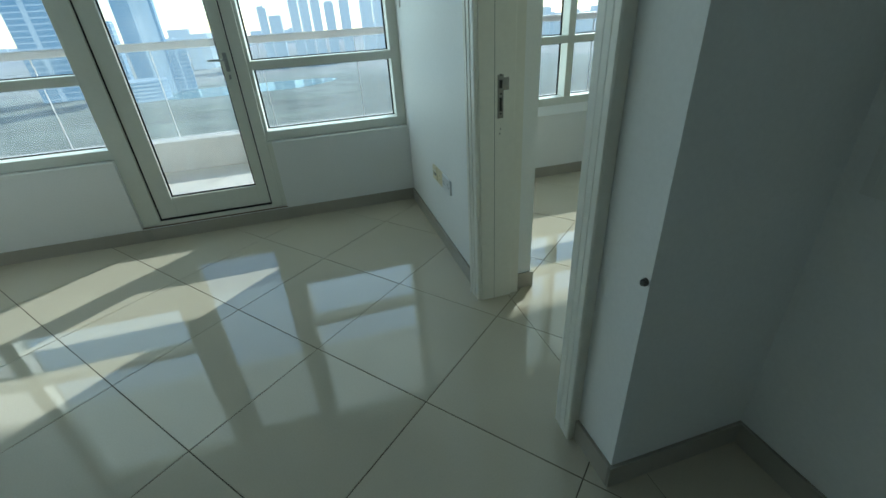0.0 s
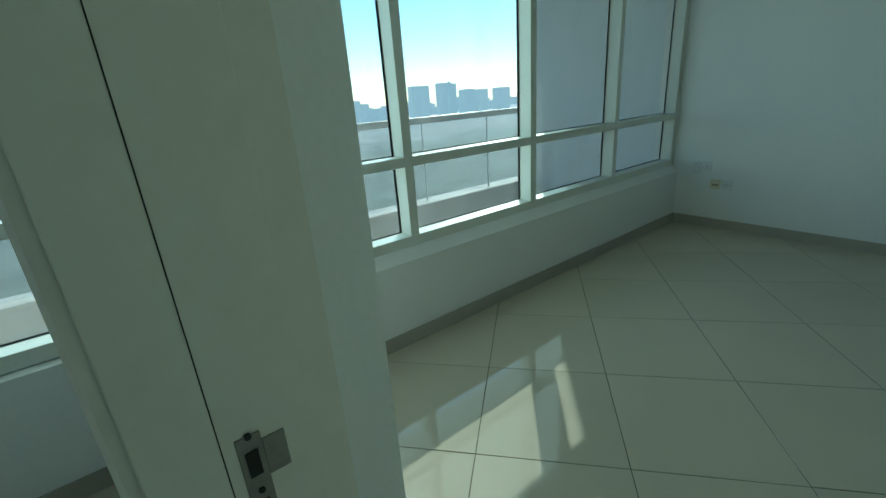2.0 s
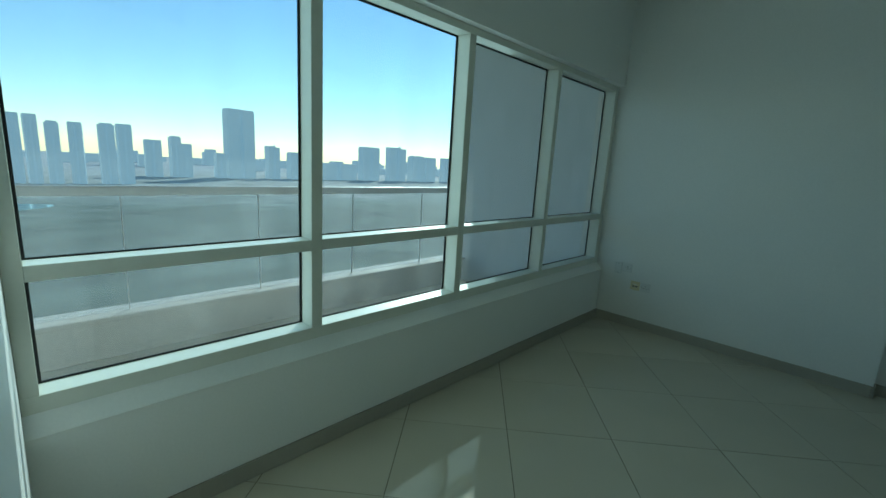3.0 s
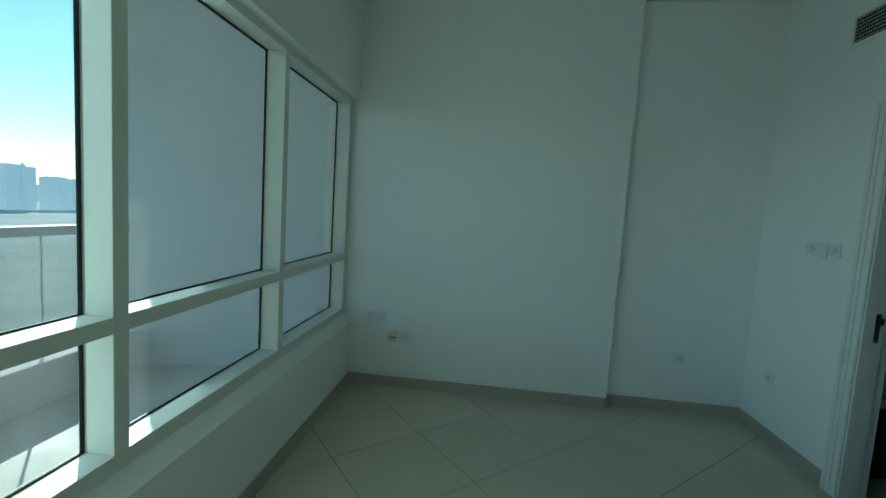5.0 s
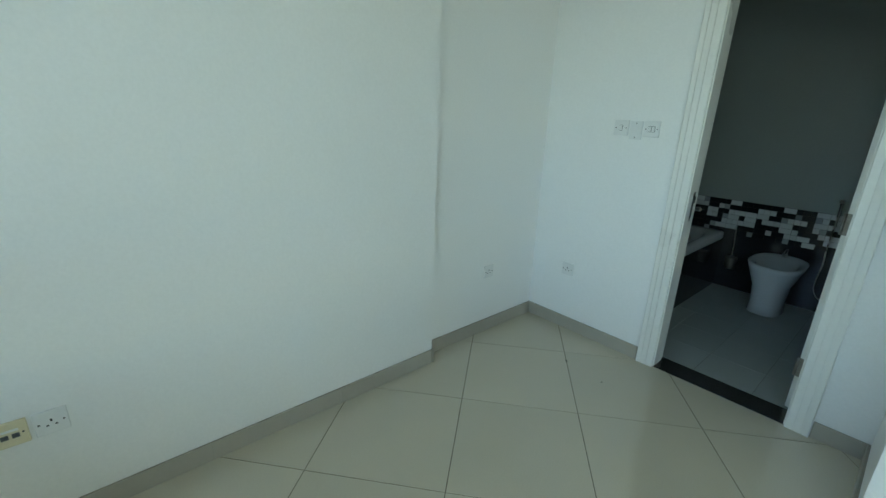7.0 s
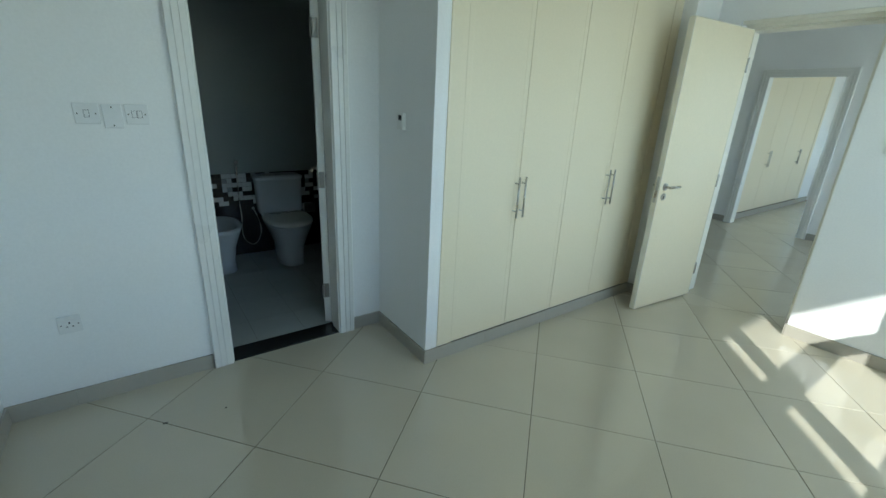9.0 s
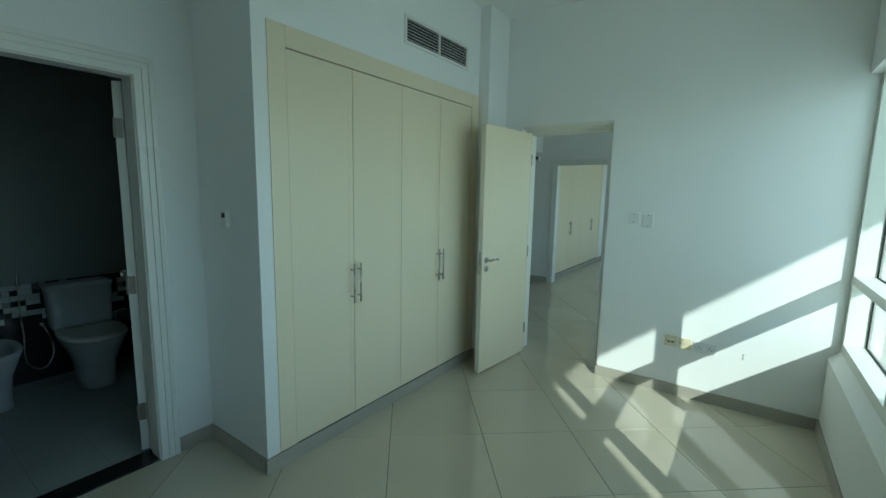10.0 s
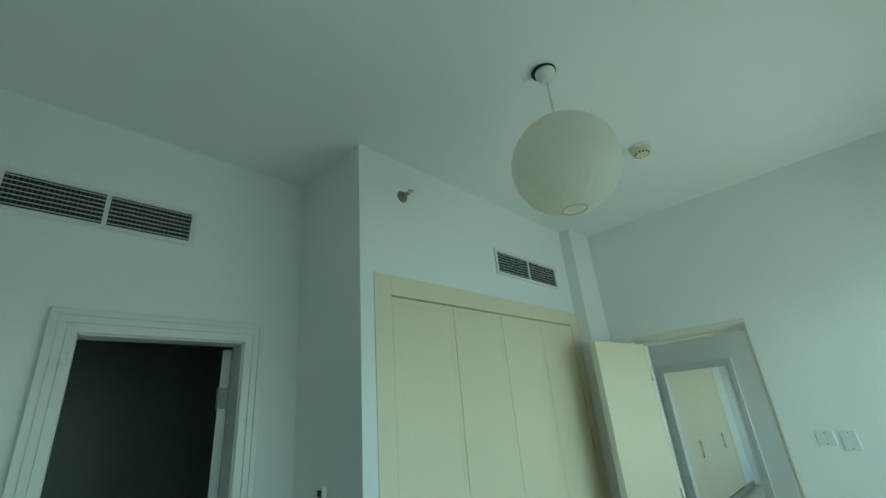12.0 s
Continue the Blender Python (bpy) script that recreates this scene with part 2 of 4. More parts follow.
PALE_TILE = material("white mosaic glass", (0.62, 0.64, 0.64), 0.15, vary=0.04, per_object=0.06)
CERAMIC = material("white sanitary ceramic", (0.60, 0.62, 0.64), 0.08, vary=0.015)
END_WALL = material("pale grey balcony plaster", (0.66, 0.68, 0.69), 0.85, vary=0.06, scale=1.2, fine=70, bump=0.2, spots=0.25)
CONCRETE = material("painted balcony concrete", (0.70, 0.66, 0.60), 0.8, vary=0.12, scale=1.4, fine=40, bump=0.2, spots=0.5)
BALCONY = material("sandy balcony tile", (0.76, 0.72, 0.65), 0.6, vary=0.08, scale=1.5, fine=60, bump=0.1, spots=0.25)
RAIL = material("weathered aluminium rail", (0.74, 0.72, 0.70), 0.5, metal=0.3, vary=0.08)
GLASS = glass_material("blue-grey tinted window glass", (0.86, 0.87, 0.89), 0.026)
RAIL_GLASS = glass_material("dusty balustrade glass", (0.95, 0.96, 0.96), 0.02, (1.4, 1.4, 0.9))
LAND = land_material()
WATER = material("shallow turquoise water", (0.13, 0.30, 0.31), 0.12, vary=0.1, scale=0.02, fine=0.3, bump=0)
SCUFF = material("grey scuff", (0.5, 0.5, 0.48), 0.7, vary=0.3, scale=30)
# Blue-grey emission puts distance haze into the tower colours.
TOWER_FAR = haze_glow_material("far towers with haze glow", (0.17, 0.20, 0.24), (0.118, 0.152, 0.18, 1))
TOWER_NEAR = haze_glow_material("blue glass with haze glow", (0.07, 0.13, 0.21), (0.045, 0.08, 0.117, 1))
TOWER_BAND = haze_glow_material("pale bands with haze glow", (0.24, 0.28, 0.33), (0.095, 0.13, 0.162, 1))


# ---- building blocks ----
def block(bm, x0, x1, y0, y1, z0, z1, bevel=0.0):
    r = bmesh.ops.create_cube(bm, size=1, matrix=Matrix.Translation(((x0 + x1) / 2, (y0 + y1) / 2, (z0 + z1) / 2)) @ Matrix.Diagonal((abs(x1 - x0), abs(y1 - y0), abs(z1 - z0), 1)))
    if bevel:
        edges = list({e for v in r["verts"] for e in v.link_edges})
        bmesh.ops.bevel(bm, geom=edges, offset=bevel, segments=2, profile=0.5, affect="EDGES")
    return bm


def cuboid(*args, **kw):
    return block(bmesh.new(), *args, **kw)


def rod(bm, a, b, radius, sides=16, radius2=None):
    a, b = Vector(a), Vector(b)
    turn = (b - a).to_track_quat("Z", "Y").to_matrix().to_4x4()
    bmesh.ops.create_cone(bm, cap_ends=True, segments=sides, radius1=radius, radius2=radius if radius2 is None else radius2, depth=(b - a).length, matrix=Matrix.Translation((a + b) / 2) @ turn)
    return bm


def prism(points, z0, z1, inset=0.0):
    """A flat piece from a convex outline, its upper edge eased by inset."""
    bm = bmesh.new()
    c = sum((Vector((*p, 0)) for p in points), Vector()) / len(points)
    low = [bm.verts.new((*p, z0)) for p in points]
    mid = [bm.verts.new((*p, z1 - inset)) for p in points]
    rings = [low, mid]
    if inset:
        top = []
        for p in points:
            d = Vector((*p, 0)) - c
            q = c + d * (1 - inset * 1.4 / max(d.length, 0.02))
            top.append(bm.verts.new((q.x, q.y, z1)))
        rings.append(top)
    for a, b in zip(rings, rings[1:]):
        for i in range(len(points)):
            j = (i + 1) % len(points)
            bm.faces.new((a[i], a[j], b[j], b[i]))
    bm.faces.new(rings[-1])
    bmesh.ops.recalc_face_normals(bm, faces=bm.faces)
    return bm


def loft(rings, cap=True):
    """A skin over closed rings of equal count."""
    bm = bmesh.new()
    rows = [[bm.verts.new(p) for p in ring] for ring in rings]
    for a, b in zip(rows, rows[1:]):
        for i in range(len(a)):
            j = (i + 1) % len(a)
            bm.faces.new((a[i], a[j], b[j], b[i]))
    if cap:
        bm.faces.new(rows[0][::-1])
        bm.faces.new(rows[-1])
    bmesh.ops.recalc_face_normals(bm, faces=bm.faces)
    return bm


def oval(cx, cy, rx, ry, z, count=28, power=2.4):
    out = []
    for i in range(count):
        a = 2 * math.pi * i / count
        c, s = math.cos(a), math.sin(a)
        out.append((cx + rx * math.copysign(abs(c) ** (2 / power), c), cy + ry * math.copysign(abs(s) ** (2 / power), s), z))
    return out


def mesh_of(name, bm, mat, smooth=False):
    me = bpy.data.meshes.new(name)
    bm.to_mesh(me)
    bm.free()
    me.materials.append(mat)
    if smooth:
        me.polygons.foreach_set("use_smooth", [True] * len(me.polygons))
    return me


def part(name, bm, mat, parent, label="", smooth=False):
    ob = new(name, mesh_of(name, bm, mat, smooth))
    ob.parent = parent
    return tagged(ob, label)


def thing(name, label, category, m=None, group=""):
    ob = new(name)
    ob.empty_display_size = 0.1
    if m is not None:
        ob.matrix_basis = m
    return tagged(ob, label, category, group)


def solid(name, bm, mat, smooth=False):
    """A piece of the setting."""
    return tagged(new(name, mesh_of(name, bm, mat, smooth)), kind="structure")


def holder(name, label=""):
    """A piece of the setting made of parts."""
    ob = new(name)
    ob.empty_display_size = 0.1
    return tagged(ob, label, kind="structure")


def wall(name, *boxes, mat=None):
    made = [solid(name if i == 0 else f"{name}_{i + 1}", cuboid(*b), mat or WHITE) for i, b in enumerate(boxes)]
    return made[0]


def tube(name, points, radius, mat, parent, label=""):
    """A bent round bar or cable through the given points."""
    cu = bpy.data.curves.new(name, "CURVE")
    cu.dimensions = "3D"
    cu.bevel_depth, cu.bevel_resolution, cu.resolution_u = radius, 3, 8
    sp = cu.splines.new("BEZIER")
    sp.bezier_points.add(len(points) - 1)
    for bp, p in zip(sp.bezier_points, points):
        bp.co = p
        bp.handle_left_type = bp.handle_right_type = "AUTO"
    tmp = bpy.data.objects.new(name, cu)
    me = bpy.data.meshes.new_from_object(tmp)
    bpy.data.objects.remove(tmp)
    me.materials.clear()
    me.materials.append(mat)
    me.polygons.foreach_set("use_smooth", [True] * len(me.polygons))
    ob = new(name, me)
    ob.parent = parent
    return tagged(ob, label)


def sweep_casing(o, h, nrm, width, height, profile):
    """A moulded casing mitred round the two sides and the top of a door opening: profile of (away from the opening, proud of the wall)."""
    o, h, nrm, up = Vector(o), Vector(h), Vector(nrm), Vector((0, 0, 1))
    bm = bmesh.new()
    rows = []
    for d, p in profile:
        pts = [(-d, 0), (-d, height + d), (width + d, height + d), (width + d, 0)]
        rows.append([bm.verts.new(o + h * a + up * b + nrm * p) for a, b in pts])
    for a, b in zip(rows, rows[1:]):
        for i in range(3):
            bm.faces.new((a[i], a[i + 1], b[i + 1], b[i]))
    for i in (0, 3):
        bm.faces.new([r[i] for r in rows])
    bmesh.ops.recalc_face_normals(bm, faces=bm.faces)
    return bm


PROFILE = [(-0.004, 0.0), (-0.004, 0.017), (0.001, 0.021), (0.030, 0.022), (0.0305, 0.0165), (0.0350, 0.0165), (0.0355, 0.0235), (0.0600, 0.0245), (0.0605, 0.019), (0.0650, 0.019), (0.0655, 0.026), (0.088, 0.027), (0.092, 0.024), (0.092, 0.0)]
CASING = [(d, p * 1.3) for d, p in PROFILE]
SLIM_CASING = [(d, p * 0.95) for d, p in PROFILE]

# ---- the rooms: walls, ceilings ----
H = 3.10
EAST, RECESS, BATH_Y, WARD_Y, WARD_E = 4.262, 4.345, -3.115, -2.52, 2.445
PART_W = -0.272
wall("wall_partition", (PART_W, 0, -1.455, 0.0, 0, H), (PART_W, 0, -2.255, -1.455, 2.138, H), (PART_W, 0, -2.42, -2.255, 0, H), (PART_W, 0.34, -2.507, -2.42, 0, H))
wall("wall_recess", (0.205, 0.34, -3.6, -2.507, 0, H))
wall("wall_wardrobe", (0.34, WARD_E, -2.62, WARD_Y, 2.372, H), (2.366, WARD_E, BATH_Y, WARD_Y, 0, 2.372), (2.366, WARD_E, BATH_Y, -2.62, 2.372, H))
wall("wall_east", (EAST, 4.6, -2.083, 0.182, 0, H), (RECESS, 4.6, -3.26, -2.083, 0, H))
wall("wall_bath", (3.43, RECESS, -3.255, BATH_Y, 0, H), (0.34, 2.705, -3.255, BATH_Y, 0, H), (2.705, 3.43, -3.255, BATH_Y, 2.135, H))
wall("wall_facade", (0.0, EAST, 0.0, 0.06, 0, 0.50), (0.0, EAST, 0.06, 0.24, -0.2, 0.565), (-0.272, EAST, 0.0, 0.24, 2.295, H), (-0.272, 0.0, 0.0, 0.24, -0.2, 2.295))
wall("wall_facade_living", (-1.235, PART_W, 0.0, 0.24, -0.2, 0.565), (-3.5, -2.20, 0.0, 0.24, -0.2, 0.565), (-3.5, PART_W, 0.0, 0.24, 2.295, H), (-3.5, -3.38, 0.0, 0.24, 0.565, 2.295), (-2.20, -1.235, 0.0, 0.24, -0.2, 0.085))
wall("wall_living_west", (-3.5, -3.38, -2.335, 0.0, 0, H), (-3.5, -3.38, -6.0, -3.205, 0, H), (-3.5, -3.38, -3.205, -2.335, 2.04, H))
wall("wall_living_south", (-3.5, 0.34, -6.12, -6.0, 0, H))
wall("wall_hall_east", (0.205, 0.34, -6.0, -3.6, 0, H))
wall("wall_second_bedroom", (-7.1, -7.0, -3.9, 0.24, 0, H), (-7.0, -3.5, -3.9, -3.8, 0, H), (-7.0, -3.5, 0.0, 0.24, -0.2, 0.565), (-7.0, -3.5, 0.0, 0.24, 2.295, H))
wall("wall_corridor_beam", (-3.38, -2.6, -6.0, -3.46, 2.23, H))
solid("ceiling", cuboid(-7.1, 4.6, -6.12, 0.24, H, H + 0.12), CEILING)

# sloping sill under the bedroom window
prof = [(0.0, 0.50), (-0.002, 0.512), (0.055, 0.572), (0.06, 0.565), (0.06, 0.50)]
bm = loft([[(x, y, z) for y, z in prof] for x in (0.0, EAST)])
solid("window_sill", bm, WHITE)


# ---- windows ----
Y_IN, Y_OUT, Y_GLASS = 0.055, 0.178, 0.165


def bar(parent, name, x0, x1, z0, z1):
    return part(name, cuboid(x0, x1, Y_IN, Y_OUT, z0, z1, bevel=0.0025), FRAME, parent)


def pane(parent, x0, x1, z0, z1):
    part("pane", cuboid(x0, x1, Y_GLASS, Y_GLASS + 0.006, z0, z1), GLASS, parent)
    g = bmesh.new()
    w = 0.010
    for b in ((x0, x1, z0, z0 + 0.006), (x0, x1, z1 - w, z1), (x0, x0 + w, z0 + 0.006, z1 - w), (x1 - w, x1, z0 + 0.006, z1 - w)):
        block(g, b[0], b[1], Y_GLASS - 0.008, Y_GLASS - 0.001, b[2], b[3])
    part("gasket", g, BLACK, parent, "black rubber glazing gasket")


def window(name, x0, x1, mullions, label, left=0.05, right=0.06):
    w = holder(name, label)
    bar(w, "bottom_rail", x0, x1, 0.568, 0.632)
    bar(w, "head", x0, x1, 2.252, 2.297)
    bar(w, "jamb", x0, x0 + left, 0.632, 2.252)
    bar(w, "jamb", x1 - right, x1, 0.632, 2.252)
    edges = [x0 + left] + [e for m in mullions for e in m] + [x1 - right]
    for a, b in mullions:
        bar(w, "mullion", a, b, 0.632, 2.252)
    for i in range(0, len(edges), 2):
        a, b = edges[i], edges[i + 1]
        bar(w, "transom", a, b, 1.024, 1.078)
        pane(w, a, b, 0.632, 1.024)
        pane(w, a, b, 1.078, 2.252)
    return w


window("window_1", 0.0, EAST, [(1.042, 1.10), (2.082, 2.14), (3.13, 3.185)], "four-bay cream aluminium window with dusty glass", left=0.05, right=0.07)
window("window_2", -1.268, PART_W, [], "cream aluminium window with a low transom", left=0.02, right=0.066)
window("window_3", -3.38, -2.20, [], "cream aluminium window with a low transom", left=0.06, right=0.02)
window("window_4", -7.0, -3.5, [(-5.8, -5.74), (-4.7, -4.64)], "three-bay cream aluminium window of the next bedroom")

# balcony door
door = holder("door_2", "closed glazed aluminium balcony door")
for name, x0, x1, z0, z1 in (("jamb", -2.20, -2.088, 0.09, 2.297), ("jamb", -1.339, -1.268, 0.09, 2.297), ("jamb", -1.268, -1.235, 0.09, 0.567), ("head", -2.088, -1.339, 2.24, 2.297), ("threshold", -2.088, -1.339, 0.09, 0.118)):
    part(name, cuboid(x0, x1, 0.03 if name != "threshold" else 0.02, 0.20, z0, z1, bevel=0.003), FRAME, door)
part("threshold_strip", cuboid(-2.20, -1.235, 0.012, 0.021, 0.083, 0.092), BROWN, door, "brown sealant line along the threshold")
g = bmesh.new()
for b in ((-2.0879, -2.0791, 0.118, 2.239), (-1.3489, -1.3401, 0.118, 2.239), (-2.078, -1.35, 0.1181, 0.1279)):
    block(g, b[0], b[1], 0.058, 0.066, b[2], b[3])
block(g, -2.0882, -2.0855, 0.049, 0.056, 0.1181, 2.239)
block(g, -2.085, -1.3405, 0.034, 0.056, 0.1179, 0.1205)
part("seal", g, BLACK, door, "black rubber seal round the leaf")
leaf = part("leaf", cuboid(-2.078, -1.972, 0.045, 0.105, 0.128, 2.235, bevel=0.003), FRAME, door, "cream aluminium door leaf")
for x0, x1, z0, z1 in ((-1.417, -1.35, 0.128, 2.235), (-1.972, -1.417, 0.128, 0.268), (-1.972, -1.417, 2.14, 2.235)):
    part("rail", cuboid(x0, x1, 0.045, 0.105, z0, z1, bevel=0.003), FRAME, leaf)
part("pane", cuboid(-1.972, -1.417, 0.075, 0.081, 0.268, 2.15), GLASS, leaf)
g = bmesh.new()
for b in ((-1.972, -1.417, 0.268, 0.277), (-1.972, -1.417, 2.141, 2.15), (-1.972, -1.963, 0.277, 2.141), (-1.426, -1.417, 0.277, 2.141)):
    block(g, b[0], b[1], 0.066, 0.074, b[2], b[3])
part("gasket", g, BLACK, leaf)
g = bmesh.new()
block(g, -1.397, -1.373, 0.034, 0.046, 1.03, 1.14, bevel=0.004)
rod(g, (-1.385, 0.040, 1.10), (-1.385, -0.008, 1.10), 0.007)
rod(g, (-1.383, -0.006, 1.10), (-1.479, -0.006, 1.103), 0.0065)
block(g, -1.391, -1.379, 0.030, 0.046, 0.985, 1.012, bevel=0.003)
rod(g, (-1.385, 0.032, 0.998), (-1.385, 0.004, 0.990), 0.004)
part("door_handle", g, HANDLE, leaf, "dark lever handle with a key below")

# ---- doors ----
# bedroom door: lining, casing on the living side, strike plate, open leaf
frame_1 = holder("door_frame", "white painted door lining with moulded casing")
g = bmesh.new()
block(g, -0.284, -0.085, -1.487, -1.455, 0, 2.095)
block(g, -0.284, -0.128, -1.497, -1.487, 0, 2.085, bevel=0.002)
part("jamb", g, LINING, frame_1)
# Thin black strip on the jamb face draws the gap's shade.
part("shadow_gap", cuboid(-0.2181, -0.2169, -1.4976, -1.4966, 0, 2.085), BLACK, frame_1, "black strip drawn as the shaded gap between lining and stop")
g = bmesh.new()
block(g, -0.284, -0.085, -2.2549, -2.243, 0, 2.095)
block(g, -0.284, -0.128, -2.243, -2.234, 0, 2.085, bevel=0.002)
part("jamb", g, LINING, frame_1)
for z in (0.25, 1.0, 1.85):
    g = block(bmesh.new(), -0.124, -0.090, -2.2432, -2.2405, z - 0.05, z + 0.05, bevel=0.0008)
    plate = part("hinge_plate", g, TARNISH, frame_1, "steel hinge plate")
    g = bmesh.new()
    for dz in (-0.032, 0.0, 0.032):
        rod(g, (-0.107, -2.241, z + dz), (-0.107, -2.2395, z + dz), 0.0045, 10)
    part("screw", g, CHROME, plate)
g = bmesh.new()
block(g, -0.284, -0.085, -2.255, -1.455, 2.095, 2.137)
block(g, -0.284, -0.128, -2.234, -1.497, 2.085, 2.095, bevel=0.002)
part("head", g, LINING, frame_1)
part("casing", sweep_casing((PART_W - 0.001, -1.487, 0), (0, -1, 0), (-1, 0, 0), 0.758, 2.095, CASING), LINING, frame_1)
g = bmesh.new()
for k, (a, b) in enumerate(((-0.084, -0.060), (-0.056, -0.034), (-0.030, -0.012))):
    block(g, a, b, -2.253, -1.457, 2.120 - 0.004 * k, 2.137, bevel=0.002)
part("head_moulding", g, LINING, frame_1)
g = bmesh.new()
y = -1.4975
block(g, -0.205, -0.180, y - 0.002, y + 0.001, 0.887, 1.053, bevel=0.0008)
block(g, -0.180, -0.157, y - 0.002, y + 0.001, 0.995, 1.042, bevel=0.0008)
strike = part("strike_plate", g, TARNISH, frame_1, "worn steel strike plate")
g = bmesh.new()
block(g, -0.199, -0.186, y - 0.0035, y - 0.001, 1.003, 1.034)
block(g, -0.198, -0.187, y - 0.0035, y - 0.001, 0.915, 0.968)
for z in (1.053, 0.982, 0.905):
    rod(g, (-0.192, y - 0.004, z), (-0.192, y, z), 0.0035, 10)
part("latch_hole", g, DARK, strike)
g = bmesh.new()
for k in range(3):
    z = 0.86 - 0.017 * k + random.uniform(-0.004, 0.004)
    rod(g, (-0.193 + 0.003 * math.sin(k * 2), -1.4985, z), (-0.193, -1.4965, z - 0.002), 0.0012 + 0.0006 * (k % 3), 7)
part("chipped_paint", g, DARK, frame_1, "dark chips in the paint")

bed_door = thing("bedroom_door", "cream bedroom door standing open beside the wardrobe", "door", pose(-0.083, -2.212, 0, 0, 0, -5.5))
leaf = part("leaf", cuboid(0, 0.722, -0.021, 0.021, 0.010, 2.082, bevel=0.002), CREAM, bed_door, "flat cream door leaf")
g = bmesh.new()
block(g, 0.722, 0.7265, -0.0222, 0.0222, 0.010, 2.082, bevel=0.001)
block(g, -0.0045, 0, -0.0222, 0.0222, 0.010, 2.082, bevel=0.001)
block(g, 0, 0.722, -0.0222, 0.0222, 2.082, 2.086)
part("lipping", g, CREAM_EDGE, leaf, "white edge lipping")
g = bmesh.new()
rod(g, (0.665, 0.021, 0.985), (0.665, 0.029, 0.985), 0.026, 24)
rod(g, (0.665, 0.028, 0.985), (0.665, 0.065, 0.985), 0.009)
rod(g, (0.668, 0.062, 0.985), (0.545, 0.062, 0.985), 0.0095)
rod(g, (0.665, -0.021, 0.985), (0.665, -0.029, 0.985), 0.026, 24)
rod(g, (0.665, -0.028, 0.985), (0.665, -0.065, 0.985), 0.009)
rod(g, (0.668, -0.062, 0.985), (0.545, -0.062, 0.985), 0.0095)
part("door_handle", g, STEEL, bed_door, "brushed steel lever handle", smooth=False)
g = rod(bmesh.new(), (0.665, 0.021, 0.912), (0.665, 0.028, 0.912), 0.025, 24)
rose = part("key_rose", g, STEEL, bed_door)
g = block(bmesh.new(), 0.661, 0.669, 0.0275, 0.029, 0.900, 0.922)
part("keyhole", g, DARK, rose)
g = block(bmesh.new(), 0.7262, 0.7285, -0.011, 0.011, 0.87, 1.06, bevel=0.0008)
block(g, 0.728, 0.737, -0.007, 0.007, 0.975, 0.995, bevel=0.002)
part("lock_plate", g, STEEL, bed_door)
for z in (0.25, 1.0, 1.85):
    part("hinge", rod(bmesh.new(), (-0.006, 0.024, z - 0.05), (-0.006, 0.024, z + 0.05), 0.007), STEEL, bed_door)

# bathroom door
frame_2 = holder("door_frame", "white painted bathroom door lining with moulded casing")
BX0, BX1, BZ = 2.737, 3.398, 2.105
for a, b in ((BX0 - 0.032, BX0), (BX1, BX1 + 0.032)):
    g = block(bmesh.new(), a, b, -3.262, BATH_Y + 0.006, 0, BZ)
    s = 0.010 if a < 3 else -0.010
    block(g, min(a if s < 0 else b, (a if s < 0 else b) + s), max(a if s < 0 else b, (a if s < 0 else b) + s), -3.215, BATH_Y + 0.004, 0, BZ - 0.01, bevel=0.002)
    part("jamb", g, TRIM, frame_2)
g = block(bmesh.new(), BX0 - 0.032, BX1 + 0.032, -3.262, BATH_Y + 0.006, BZ, BZ + 0.031)
block(g, BX0 + 0.01, BX1 - 0.01, -3.215, BATH_Y + 0.004, BZ - 0.01, BZ, bevel=0.002)
part("head", g, TRIM, frame_2)
part("casing", sweep_casing((BX0, BATH_Y + 0.0005, 0), (1, 0, 0), (0, 1, 0), BX1 - BX0, BZ, SLIM_CASING), TRIM, frame_2)
g = block(bmesh.new(), BX1 - 0.0112, BX1 - 0.0095, -3.190, -3.165, 0.90, 1.06)
block(g, BX1 - 0.0112, BX1 - 0.0095, -3.208, -3.190, 1.0, 1.04)
part("strike_plate", g, STEEL, frame_2)
solid("threshold", cuboid(BX0, BX1, -3.262, BATH_Y + 0.004, -0.01, 0.006, bevel=0.002), GRANITE)

bath_door = thing("bathroom_door", "white bathroom door opened inward against the wall", "door", pose(2.742, -3.262, 0, 0, 0, -109))
part("leaf", cuboid(0.005, 0.648, -0.003, 0.039, 0.012, 2.09, bevel=0.002), TRIM, bath_door)
for z in (0.25, 1.0, 1.85):
    g = block(bmesh.new(), 0.000, 0.0055, 0.004, 0.036, z - 0.05, z + 0.05)
    rod(g, (0.001, 0.043, z - 0.05), (0.001, 0.043, z + 0.05), 0.006, 12)
    part("hinge", g, TARNISH, bath_door, "tarnished steel butt hinge")
g = bmesh.new()
for s in (-1, 1):
    y = 0.018 + 0.021 * s
    rod(g, (0.59, y, 0.985), (0.59, y + 0.008 * s, 0.985), 0.025, 24)
    rod(g, (0.59, y, 0.985), (0.59, y + 0.04 * s, 0.985), 0.009)
    rod(g, (0.593, y + 0.04 * s, 0.985), (0.47, y + 0.04 * s, 0.985), 0.009)
part("door_handle", g, STEEL, bath_door)

# doorway to the next bedroom
frame_3 = holder("door_frame", "white painted door lining with moulded casing")
for a, b in ((-2.367, -2.335), (-3.205, -3.173)):
    part("jamb", cuboid(-3.506, -3.374, a, b, 0, 2.008), TRIM, frame_3)
part("head", cuboid(-3.506, -3.374, -3.205, -2.335, 2.008, 2.039), TRIM, frame_3)
